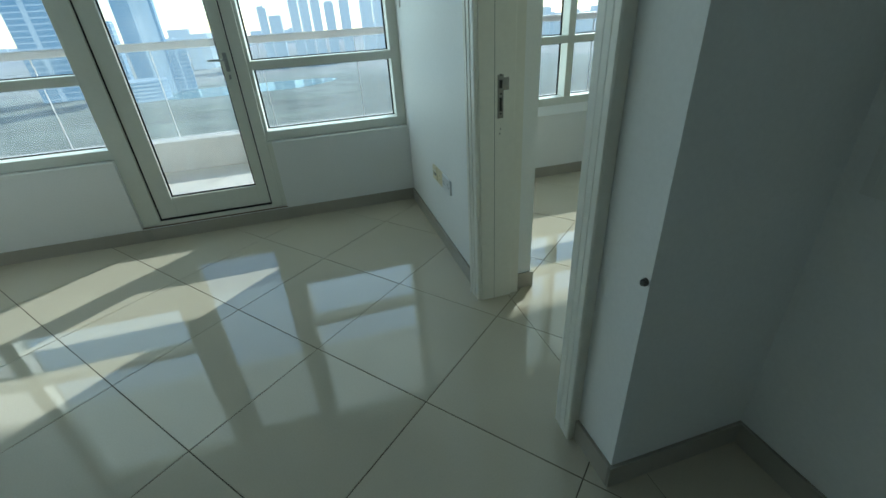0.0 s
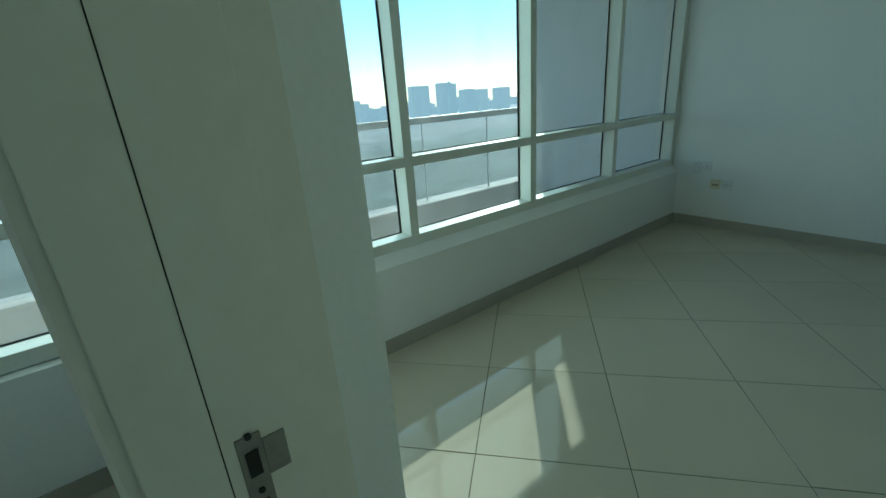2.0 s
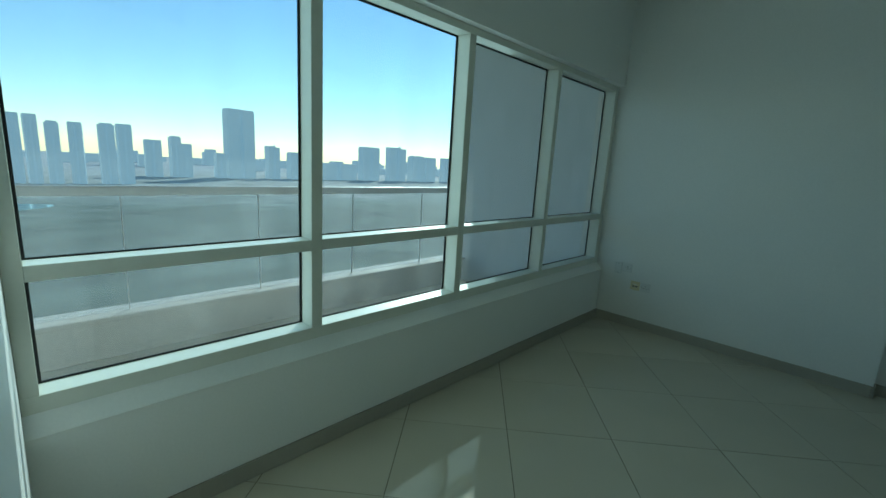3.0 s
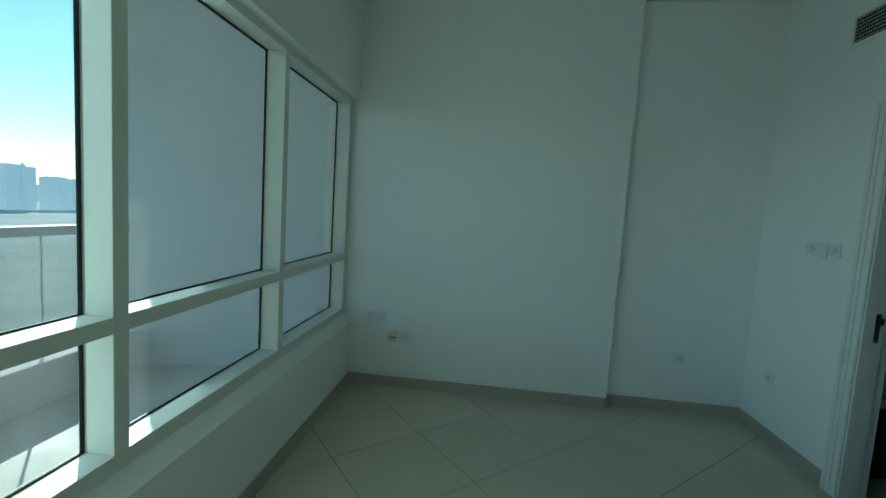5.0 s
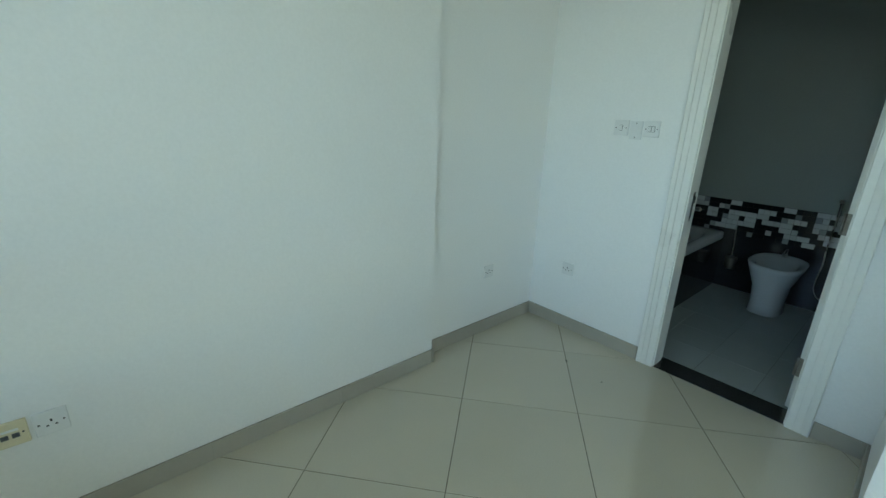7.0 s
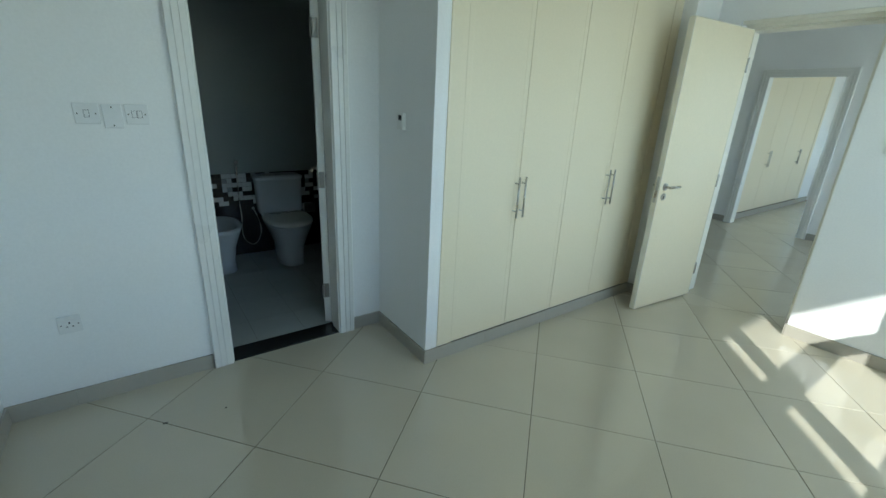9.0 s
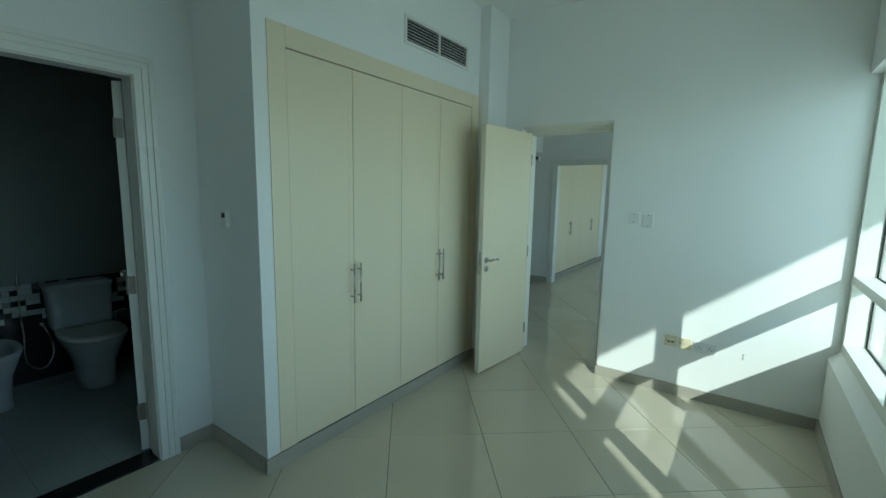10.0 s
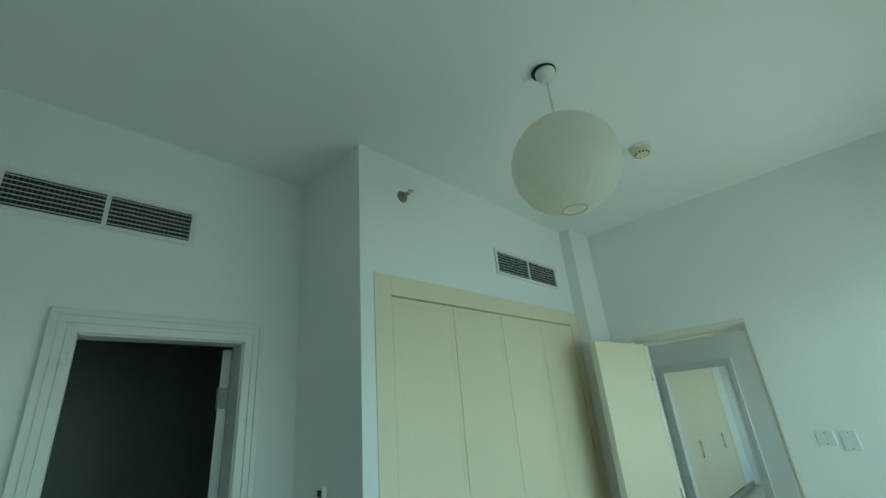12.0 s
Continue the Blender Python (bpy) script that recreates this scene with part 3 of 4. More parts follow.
part("casing", sweep_casing((-3.3795, -2.367, 0), (0, -1, 0), (1, 0, 0), 0.806, 2.008, SLIM_CASING), TRIM, frame_3)


# ---- fitted wardrobes ----
def wardrobe(label, m, width, z_top, doors, handle_z, gap=0.0016):
    """A built-in wardrobe seen from its front, which faces +y; x runs from the left stile to the right one."""
    w = thing("fitted_wardrobe", label, "wardrobe", m)
    stile = 0.105
    part("body", cuboid(0.01, width - 0.01, -0.55, -0.03, 0.0, z_top - 0.09), CARCASS, w)
    part("stile", cuboid(0, stile, -0.03, 0.005, 0.087, z_top, bevel=0.002), CREAM, w)
    part("stile", cuboid(width - stile, width, -0.03, 0.005, 0.087, z_top, bevel=0.002), CREAM, w)
    part("top_rail", cuboid(stile, width - stile, -0.03, 0.005, z_top - 0.108, z_top, bevel=0.002), CREAM, w)
    each = (width - 2 * stile) / doors
    for i in range(doors):
        a, b = stile + i * each + (0.005 if i == 0 else gap), stile + (i + 1) * each - gap
        z0, z1 = 0.090, z_top - 0.1145
        g = cuboid(a, b, -0.026, 0.002, z0, z1, bevel=0.0015)
        d = part("door", g, CREAM, w)
        e = 0.034
        for p in ((a, a + e, z0, z1), (b - e, b, z0, z1), (a + e, b - e, z0, z0 + e), (a + e, b - e, z1 - e, z1)):
            part("edge_strip", cuboid(p[0] + 0.0004, p[1] - 0.0004, 0.0, 0.0027, p[2] + 0.0004, p[3] - 0.0004, bevel=0.001), CREAM, d)
        x = b - 0.026 if i % 2 == 0 else a + 0.026
        h = rod(bmesh.new(), (x, 0.036, handle_z - 0.125), (x, 0.036, handle_z + 0.125), 0.0058, 14)
        for z in (handle_z - 0.085, handle_z + 0.085):
            rod(h, (x, 0.002, z), (x, 0.036, z), 0.0048, 12)
        part("handle", h, STEEL, d, "brushed steel bar handle", smooth=True)
    return w


wardrobe("built-in cream four-door wardrobe with steel bar handles", pose(0.345, WARD_Y, 0), 2.021, 2.372, 4, 0.965)
wardrobe("built-in cream wardrobe in the next bedroom", pose(-6.43, -3.26, 0), 2.835, 2.35, 4, 0.89, 0.0004)
wall("wall_next_wardrobe", (-7.0, -3.5, -3.36, -3.262, 2.352, H), (-3.595, -3.5, -3.8, -3.262, 0, 2.352), (-7.0, -6.43, -3.8, -3.262, 0, 2.352))


# ---- air grilles ----
def grille(label, m, width, height):
    g = thing("air_grille", label, "air vent", m)
    e = 0.022
    f = bmesh.new()
    for b in ((0, width, 0, e), (0, width, height - e, height), (0, e, e, height - e), (width - e, width, e, height - e), (width / 2 - 0.009, width / 2 + 0.009, e, height - e)):
        block(f, b[0], b[1], -0.004, 0.010, b[2], b[3], bevel=0.002)
    part("frame", f, PLASTIC, g)
    # Near-black sheet and dark grey fins stand in for the duct's shade.
    part("shade_backing", cuboid(e, width - e, -0.003, 0.0008, e, height - e), DARK, g)
    for half in (0, 1):
        x0 = e + half * (width / 2 - e + 0.009)
        x1 = x0 + width / 2 - e - 0.009
        n = 7
        for i in range(n):
            z = e + (i + 0.5) * (height - 2 * e) / n
            s = bmesh.new()
            block(s, x0, x1, -0.0075, 0.0075, -0.0012, 0.0012)
            bmesh.ops.rotate(s, cent=(0, 0, 0), matrix=Matrix.Rotation(radians(-30), 3, "X"), verts=s.verts)
            bmesh.ops.translate(s, vec=(0, 0.0065, z), verts=s.verts)
            part("slat", s, PLASTIC, g)
        k = 20
        for i in range(k):
            x = x0 + (i + 0.5) * (x1 - x0) / k
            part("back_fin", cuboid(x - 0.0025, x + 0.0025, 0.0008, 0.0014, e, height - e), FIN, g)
    return g


grille("white air-conditioning grille above the wardrobe", pose(0.54, WARD_Y + 0.001, 2.541), 0.796, 0.190)
grille("white air-conditioning grille above the bathroom door", pose(3.03, BATH_Y + 0.001, 2.560), 0.72, 0.190)


# ---- switches and sockets ----
def plate(name, label, m, width, height, mat=None, kind="socket"):
    """A wall plate in the local x-z plane, facing +y."""
    mat = mat or PLATE
    p = thing(name, label, "switch" if kind in ("switch", "rockers") else "wall plate" if kind == "blank" else "socket", m)
    part("face_plate", cuboid(-width / 2, width / 2, -0.001, 0.010, -height / 2, height / 2, bevel=0.003), mat, p)
    if kind == "socket":
        count = 2 if width > 0.1 else 1
        for i in range(count):
            holes = bmesh.new()
            c = 0 if count == 1 else (-0.034 + 0.068 * i)
            block(holes, c - 0.003, c + 0.003, 0.0095, 0.0106, 0.004, 0.013)
            for s in (-1, 1):
                block(holes, c + s * 0.011 - 0.0035, c + s * 0.011 + 0.0035, 0.0095, 0.0106, -0.012, -0.007)
            part("pin_holes", holes, DARK, p)
    elif kind == "switch":
        part("surround", cuboid(-0.0095, 0.0095, 0.0097, 0.0104, -0.0155, 0.0155), FIN, p)
        part("rocker", cuboid(-0.008, 0.008, 0.010, 0.014, -0.014, 0.014, bevel=0.002), mat, p)
    elif kind == "rockers":
        for s in (-1, 1):
            part("surround", cuboid(s * 0.010 - 0.0095, s * 0.010 + 0.0095, 0.0097, 0.0104, -0.0155, 0.0155), FIN, p)
            part("rocker", cuboid(s * 0.010 - 0.008, s * 0.010 + 0.008, 0.010, 0.014, -0.014, 0.014, bevel=0.002), mat, p)
    elif kind == "phone":
        part("label_window", cuboid(-0.022, 0.022, 0.0097, 0.0106, 0.010, 0.018), PLASTIC, p)
        for s in (-1, 1):
            part("port", cuboid(s * 0.013 - 0.009, s * 0.013 + 0.009, 0.0095, 0.0108, -0.014, 0.002), FIN, p)
    for s in (-1, 1):
        away = (height if kind == "blank" else width) / 2 - 0.012
        x, z = (0, s * away) if kind == "blank" else (s * away, 0)
        part("screw", rod(bmesh.new(), (x, 0.0095, z), (x, 0.0110, z), 0.0032, 10), GUN, p)
    return p


S = 0.086
FN, FW, FE = 0, 90, -90
plate("light_switch", "white light switch beside the bathroom door", pose(3.823, BATH_Y, 1.376), S, S, kind="switch")
plate("blank_plate", "white blank plate between two switches", pose(3.735, BATH_Y, 1.366), 0.07, 0.10, kind="blank")
plate("light_switch", "white double rocker switch beside the bathroom door", pose(3.647, BATH_Y, 1.376), S, S, kind="rockers")
plate("power_socket", "white power socket low on the wall", pose(4.05, BATH_Y, 0.433), S, S)
plate("power_socket", "white power socket low in the wall recess", pose(RECESS, -2.625, 0.433, 0, 0, FW), S, S)
plate("phone_socket", "yellowed ivory phone socket low on the wall", pose(EAST, -0.357, 0.419, 0, 0, FW), S, S, IVORY, "phone")
plate("power_socket", "white power socket beside the phone socket", pose(EAST, -0.455, 0.419, 0, 0, FW), S, S)
plate("light_switch", "white fused switch above the phone socket", pose(EAST, -0.262, 0.577, 0, 0, FW), S, S, kind="switch")
plate("blank_plate", "white blank plate near the window", pose(EAST, -0.175, 0.56, 0, 0, FW), 0.07, 0.11, kind="blank")
plate("light_switch", "white light switch beside the open door", pose(0, -1.251, 1.364, 0, 0, FE), S, S, kind="blank")
plate("light_switch", "narrow white switch plate beside the open door", pose(0, -1.145, 1.35, 0, 0, FE), 0.075, 0.11, kind="blank")
plate("phone_socket", "ivory double phone socket low on the wall", pose(0, -0.912, 0.428, 0, 0, FE), S, S, IVORY, "phone")
plate("aerial_socket", "ivory aerial socket low on the wall", pose(0, -0.812, 0.424, 0, 0, FE), S, S, IVORY, "switch")
plate("power_socket", "white double power socket low on the wall", pose(0, -0.684, 0.418, 0, 0, FE), 0.146, S)
plate("phone_socket", "ivory double phone socket on the living room wall", pose(PART_W, -0.72, 0.43, 0, 0, FW), S, S, IVORY, "phone")
plate("aerial_socket", "ivory aerial socket on the living room wall", pose(PART_W, -0.82, 0.43, 0, 0, FW), S, S, IVORY, "switch")
plate("power_socket", "white double power socket on the living room wall", pose(PART_W, -0.95, 0.43, 0, 0, FW), 0.146, S)
plate("light_switch", "tall white switch plate near the living room window", pose(PART_W, -0.075, 1.385, 0, 0, FW), 0.075, 0.12, kind="switch")
stat = thing("thermostat", "small white thermostat with a dark display", "thermostat", pose(WARD_E, -2.825, 1.381, 0, 0, FE))
part("case", cuboid(-0.032, 0.032, -0.001, 0.022, -0.045, 0.045, bevel=0.004), PLASTIC, stat)
part("display", cuboid(-0.022, 0.012, 0.0215, 0.0228, 0.005, 0.032), DARK, stat)
panel = thing("distribution_board", "white metal distribution board set in the hall wall", "fuse box", pose(0.205, -2.745, 0.875, 0, 0, FW))
part("frame", cuboid(-0.19, 0.19, -0.001, 0.012, 0, 0.46, bevel=0.003), PLASTIC, panel)
part("cover", cuboid(-0.165, 0.165, 0.012, 0.018, 0.025, 0.435, bevel=0.003), TRIM, panel)
plug = thing("wall_hook", "small dark metal hook on the wall corner", "hook", pose(PART_W, -2.494, 0.722) @ Matrix.Scale(0.75, 4))
g = rod(bmesh.new(), (0.002, 0, 0), (-0.012, -0.004, 0), 0.012, 14)
rod(g, (-0.010, -0.004, 0), (-0.022, -0.008, 0.002), 0.007, 12)
part("body", g, GUN, plug)
scuffs = solid("wall_scuff", cuboid(-0.001, 0.0006, -0.452, -0.442, 0.385, 0.43), SCUFF)

# ---- ceiling things ----
lamp = thing("pendant_lamp", "round white paper pendant lampshade on a thin cord", "lamp", pose(2.115, -1.54, 0))
LZ, LR = 2.59, 0.217
rings = []
for i in range(29):
    t = -math.pi / 2 + 0.22 + (math.pi - 0.44) * i / 28
    ring = []
    for j in range(112):
        a = 2 * math.pi * j / 112
        rib = 1 + 0.008 * math.cos(i * math.pi) + 0.014 * noise.noise((math.cos(a) * 2, math.sin(a) * 2, t * 2)) + (0.055 * max(0.0, min(1.0, -t * 1.4 - 0.1)) * noise.noise((a * 7, t * 1.1, 3)))
        ring.append((LR * math.cos(t) * rib * math.cos(a), LR * math.cos(t) * rib * math.sin(a), LZ + LR * math.sin(t) * 0.98))
    rings.append(ring)
shade = part("shade", loft(rings, cap=False), PAPER, lamp, "creased white paper globe", smooth=True)
for z, r in ((LZ - LR * 0.955, LR * 0.22), (LZ + LR * 0.955, LR * 0.22)):
    g = bmesh.new()
    for i in range(24):
        a, b = 2 * math.pi * i / 24, 2 * math.pi * (i + 1) / 24
        rod(g, (r * math.cos(a), r * math.sin(a), z), (r * math.cos(b), r * math.sin(b), z), 0.002, 6)
    part("wire_ring", g, STEEL, shade)
part("cord", rod(bmesh.new(), (0, 0, H - 0.07), (0, 0, LZ + 0.02), 0.004, 10), PLASTIC, lamp, "white cable")
part("bulb_holder", rod(bmesh.new(), (0, 0, LZ + 0.09), (0, 0, LZ + 0.02), 0.02, 16), PLASTIC, lamp)
g = rod(bmesh.new(), (0, 0, H - 0.075), (0, 0, H - 0.036), 0.022, 24, 0.045)
rod(g, (0, 0, H - 0.036), (0, 0, H - 0.022), 0.045, 24)
rod(g, (0, 0, H - 0.024), (0, 0, H - 0.003), 0.012, 12)
part("ceiling_rose", g, PLASTIC, lamp, "white ceiling rose hanging loose", smooth=False)
# Flat dark disc on the ceiling gives the hole its shade.
part("ceiling_hole_shade", rod(bmesh.new(), (-0.014, -0.012, H - 0.004), (-0.014, -0.012, H - 0.0005), 0.056, 24), DARK, lamp, "near-black disc standing in for the shaded hole in the ceiling")
smoke = thing("smoke_detector", "round cream smoke detector on the ceiling", "smoke detector", pose(1.10, -1.50, H) @ Matrix.Scale(1.15, 4))
part("base", rod(bmesh.new(), (0, 0, -0.018), (0, 0, 0), 0.056, 32), PLASTIC, smoke)
g = rod(bmesh.new(), (0, 0, -0.034), (0, 0, -0.018), 0.046, 32, 0.052)
rod(g, (0, 0, -0.048), (0, 0, -0.034), 0.032, 32, 0.046)
part("chamber", g, IVORY, smoke)
for i in range(12):
    a = 2 * math.pi * i / 12
    g = block(bmesh.new(), 0.034 * math.cos(a) - 0.004, 0.034 * math.cos(a) + 0.004, 0.034 * math.sin(a) - 0.004, 0.034 * math.sin(a) + 0.004, -0.0475, -0.041)
    part("slot", g, DARK, smoke)
spr = thing("sprinkler_head", "chrome sidewall sprinkler above the wardrobe", "sprinkler", pose(2.15, WARD_Y, 2.866))
part("escutcheon", rod(bmesh.new(), (0, 0, 0), (0, 0.012, 0), 0.036, 28, 0.028), TARNISH, spr)
g = rod(bmesh.new(), (0, 0.01, 0), (0, 0.05, 0), 0.011, 16)
rod(g, (-0.012, 0.045, 0), (-0.008, 0.075, 0), 0.003, 8)
rod(g, (0.012, 0.045, 0), (0.008, 0.075, 0), 0.003, 8)
part("nozzle", g, HANDLE, spr)
part("deflector", cuboid(-0.016, 0.016, 0.072, 0.082, 0.004, 0.008), HANDLE, spr)
ext = thing("emergency_light", "small white emergency lamp on the corridor wall", "lamp", pose(-3.38, -3.55, 2.21, 0, 0, -90))
part("case", cuboid(-0.06, 0.06, 0.0, 0.05, -0.12, -0.03, bevel=0.006), PLASTIC, ext)
part("lens", cuboid(-0.03, 0.03, 0.05, 0.053, -0.10, -0.05), DARK, ext)

# ---- bathroom ----
BY, BC = -4.985, 2.50
bath_back = wall("wall_bath_back", (1.9, 4.5, BY - 0.12, BY, 0, BC), mat=BATH_WALL)
wall("wall_bath_east", (4.36, 4.5, BY, -3.26, 0, BC), mat=BATH_WALL)
wall("wall_bath_west", (1.9, 2.0, BY, -3.255, 0, BC), mat=BATH_WALL)
solid("ceiling_bath", cuboid(1.9, 4.5, BY - 0.12, -3.255, BC, BC + 0.1), CEILING)
dado = solid("wall_dado", cuboid(2.0, 4.36, BY, BY + 0.008, 0.0, 0.49), BLACK_TILE)
band = solid("wall_mosaic", cuboid(2.0, 4.36, BY, BY + 0.004, 0.49, 0.784), GROUT)
CELL = 0.042
kinds = [(BLACK_TILE, "one"), (GREY_TILE, "one"), (PALE_TILE, "one"), (BLACK_TILE, "two"), (PALE_TILE, "two")]
meshes = {(m.name, k): mesh_of("mosaic_tile", cuboid(0.001, (CELL if k == "one" else 2 * CELL) - 0.001, 0, 0.008, 0.001, CELL - 0.001, bevel=0.001), m) for m, k in kinds}
rng = random.Random(7)
for row in range(7):
    i = 0
    while i < 55:
        r = rng.random()
        pale = r < (0.16, 0.30, 0.38, 0.42, 0.46, 0.40, 0.14)[row]
        mat = PALE_TILE if pale else BLACK_TILE
        two = rng.random() < 0.34 and i < 54
        if not pale and not two and rng.random() < 0.25:
            mat = GREY_TILE
        t = new("mosaic_tile", meshes[(mat.name, "two" if two else "one")])
        t.parent = band
        t.location = (2.03 + i * CELL, BY + 0.002, 0.49 + row * CELL)
        i += 2 if two else 1

tub = thing("bathtub", "white bathtub with a black tiled front panel", "bathtub", pose(3.66, -3.30, 0))
part("front_panel", cuboid(0, 0.02, -1.67, 0.02, 0, 0.455), BLACK_TILE, tub, "black tiled panel")
cx, cy = 0.35, -0.83
outer = [oval(cx, cy, 0.352, 0.852, z, 40, 40) for z in (0.44, 0.49)]
inner = [oval(cx, cy, rx, ry, z, 40, p) for rx, ry, z, p in ((0.345, 0.845, 0.50, 30), (0.29, 0.77, 0.50, 6), (0.275, 0.74, 0.485, 5), (0.25, 0.68, 0.30, 4), (0.20, 0.60, 0.14, 3.5), (0.14, 0.50, 0.11, 3))]
g = loft(outer + inner, cap=False)
g.faces.new([v for v in g.verts][-40:])
part("basin", g, CERAMIC, tub, "white acrylic basin", smooth=True)
part("overflow", rod(bmesh.new(), (cx - 0.10, cy - 0.71, 0.40), (cx - 0.10, cy - 0.695, 0.405), 0.035, 24), STEEL, tub)
g = bmesh.new()
shower = thing("shower_set", "chrome bath mixer with a riser rail and hand shower", "shower", pose(3.96, BY, 0))
rod(g, (-0.08, 0.05, 0.66), (0.08, 0.05, 0.66), 0.022)
rod(g, (-0.07, 0.0, 0.66), (-0.07, 0.05, 0.66), 0.018)
rod(g, (0.07, 0.0, 0.66), (0.07, 0.05, 0.66), 0.018)
rod(g, (0, 0.05, 0.66), (0, 0.13, 0.64), 0.014)
part("mixer", g, CHROME, shower)
part("rail", rod(bmesh.new(), (0, 0.05, 0.95), (0, 0.05, 1.86), 0.009), CHROME, shower)
for z in (1.0, 1.82):
    part("bracket", rod(bmesh.new(), (0, 0, z), (0, 0.05, z), 0.011), CHROME, shower)
g = rod(bmesh.new(), (0, 0.07, 1.80), (0.03, 0.17, 1.92), 0.012)
rod(g, (0.03, 0.155, 1.93), (0.05, 0.20, 1.90), 0.05, 24)
part("hand_shower", g, CHROME, shower)
tube("hose", [(0.02, 0.06, 0.68), (0.05, 0.08, 0.9), (0.06, 0.09, 1.3), (0.0, 0.07, 1.78)], 0.006, CHROME, shower)

wc = thing("toilet", "white close-coupled toilet with its lid down", "toilet", pose(2.615, -4.975, 0) @ Matrix.Diagonal((1.1, 1.04, 1, 1)))
g = loft([oval(0, 0.32, rx, ry, z, 32, 2.6) for rx, ry, z in ((0.105, 0.20, 0.0), (0.10, 0.19, 0.06), (0.11, 0.21, 0.18), (0.15, 0.26, 0.30), (0.178, 0.285, 0.37), (0.18, 0.29, 0.395))])
part("bowl", g, CERAMIC, wc, smooth=True)
g = loft([oval(0, 0.33, rx, ry, z, 32, 2.5) for rx, ry, z in ((0.178, 0.285, 0.396), (0.186, 0.295, 0.405), (0.184, 0.292, 0.425), (0.15, 0.25, 0.434))])
part("seat_lid", g, PLASTIC, wc, smooth=True)
g = loft([oval(0, 0.10, rx, ry, z, 32, 6) for rx, ry, z in ((0.165, 0.07, 0.40), (0.18, 0.082, 0.44), (0.19, 0.088, 0.74))])
tank = part("tank", g, CERAMIC, wc, smooth=True)
g = loft([oval(0, 0.10, rx, ry, z, 32, 6) for rx, ry, z in ((0.196, 0.093, 0.741), (0.198, 0.095, 0.765), (0.17, 0.075, 0.778))])
part("tank_lid", g, CERAMIC, tank)
part("flush_button", rod(bmesh.new(), (0, 0.10, 0.777), (0, 0.10, 0.785), 0.022, 20), CHROME, tank)
bidet = thing("bidet", "white ceramic bidet beside the toilet", "bidet", pose(3.19, -4.975, 0))
g = loft([oval(0, 0.27, rx, ry, z, 32, 2.6) for rx, ry, z in ((0.115, 0.19, 0.0), (0.105, 0.18, 0.08), (0.12, 0.21, 0.22), (0.17, 0.265, 0.36), (0.182, 0.275, 0.40), (0.165, 0.25, 0.405), (0.13, 0.20, 0.385), (0.09, 0.14, 0.31))])
part("bowl", g, CERAMIC, bidet, smooth=True)
g = rod(bmesh.new(), (0, 0.06, 0.40), (0, 0.06, 0.47), 0.018)
rod(g, (0, 0.06, 0.46), (0, 0.16, 0.445), 0.010)
part("tap", g, CHROME, bidet)
shat = thing("bidet_spray", "chrome hand spray hung on the tiled wall", "bidet spray", pose(2.955, BY + 0.012, 0))
g = rod(bmesh.new(), (0, 0.0, 0.80), (0, 0.05, 0.80), 0.010)
rod(g, (0, 0.05, 0.78), (0, 0.06, 0.89), 0.012)
rod(g, (0, 0.055, 0.885), (0.0, 0.09, 0.90), 0.016)
part("spray_head", g, CHROME, shat)
tube("hose", [(0, 0.05, 0.78), (0.0, 0.06, 0.45), (-0.06, 0.08, 0.12), (-0.14, 0.06, 0.16), (-0.13, 0.02, 0.42), (-0.11, 0.0, 0.45)], 0.005, STEEL, shat)
part("valve", rod(bmesh.new(), (-0.11, 0, 0.46), (-0.11, 0.05, 0.46), 0.014), CHROME, shat)
roll = thing("paper_holder", "covered toilet paper holder on the wall", "paper holder", pose(2.33, BY + 0.012, 0.42))
part("cover", cuboid(-0.07, 0.07, 0, 0.11, -0.05, 0.06, bevel=0.02), CHROME, roll)
brush = thing("toilet_brush", "toilet brush in a wall-hung glass cup", "toilet brush", pose(3.55, BY + 0.012, 0.20))
part("cup", rod(bmesh.new(), (0, 0.06, 0.0), (0, 0.06, 0.10), 0.04, 24, 0.048), STEEL, brush)
part("bracket", rod(bmesh.new(), (0, 0, 0.07), (0, 0.02, 0.07), 0.02), CHROME, brush)
part("brush_handle", rod(bmesh.new(), (0, 0.06, 0.08), (0.02, 0.05, 0.38), 0.006, 10), CHROME, brush)

# ---- balcony ----
balcony = solid("balcony_floor", cuboid(-7.1, 4.9, 0.24, 2.06, -0.30, -0.03), BALCONY)
solid("balcony_kerb", cuboid(-7.1, 4.3, 1.86, 2.06, -0.03, 0.245, bevel=0.008), CONCRETE)
solid("balcony_coping", cuboid(-7.1, 4.3, 1.83, 2.09, 0.245, 0.285, bevel=0.01), CONCRETE)
solid("balcony_slab_above", cuboid(-7.1, 6.2, 0.24, 2.62, 3.37, 3.63), CONCRETE)
solid("balcony_end_wall", prism([(4.185, 1.975), (4.65, 0.262), (4.92, 0.262), (4.45, 2.045)], -0.3, 3.37), END_WALL)
wall("wall_facade_outer", (-7.1, 6.4, 0.24, 0.26, 2.345, 3.37), (4.275, 4.92, 0.186, 0.26, -0.3, 2.345), mat=CONCRETE)
rail = thing("balcony_railing", "glass balcony balustrade with a grey metal handrail", "railing")
part("handrail", cuboid(-7.1, 4.21, 1.915, 1.985, 1.125, 1.195, bevel=0.012), RAIL, rail, "grey metal handrail")
edge = -7.1
joints = [0.597 + 0.97 * k for k in range(-7, 4)] + [4.20]
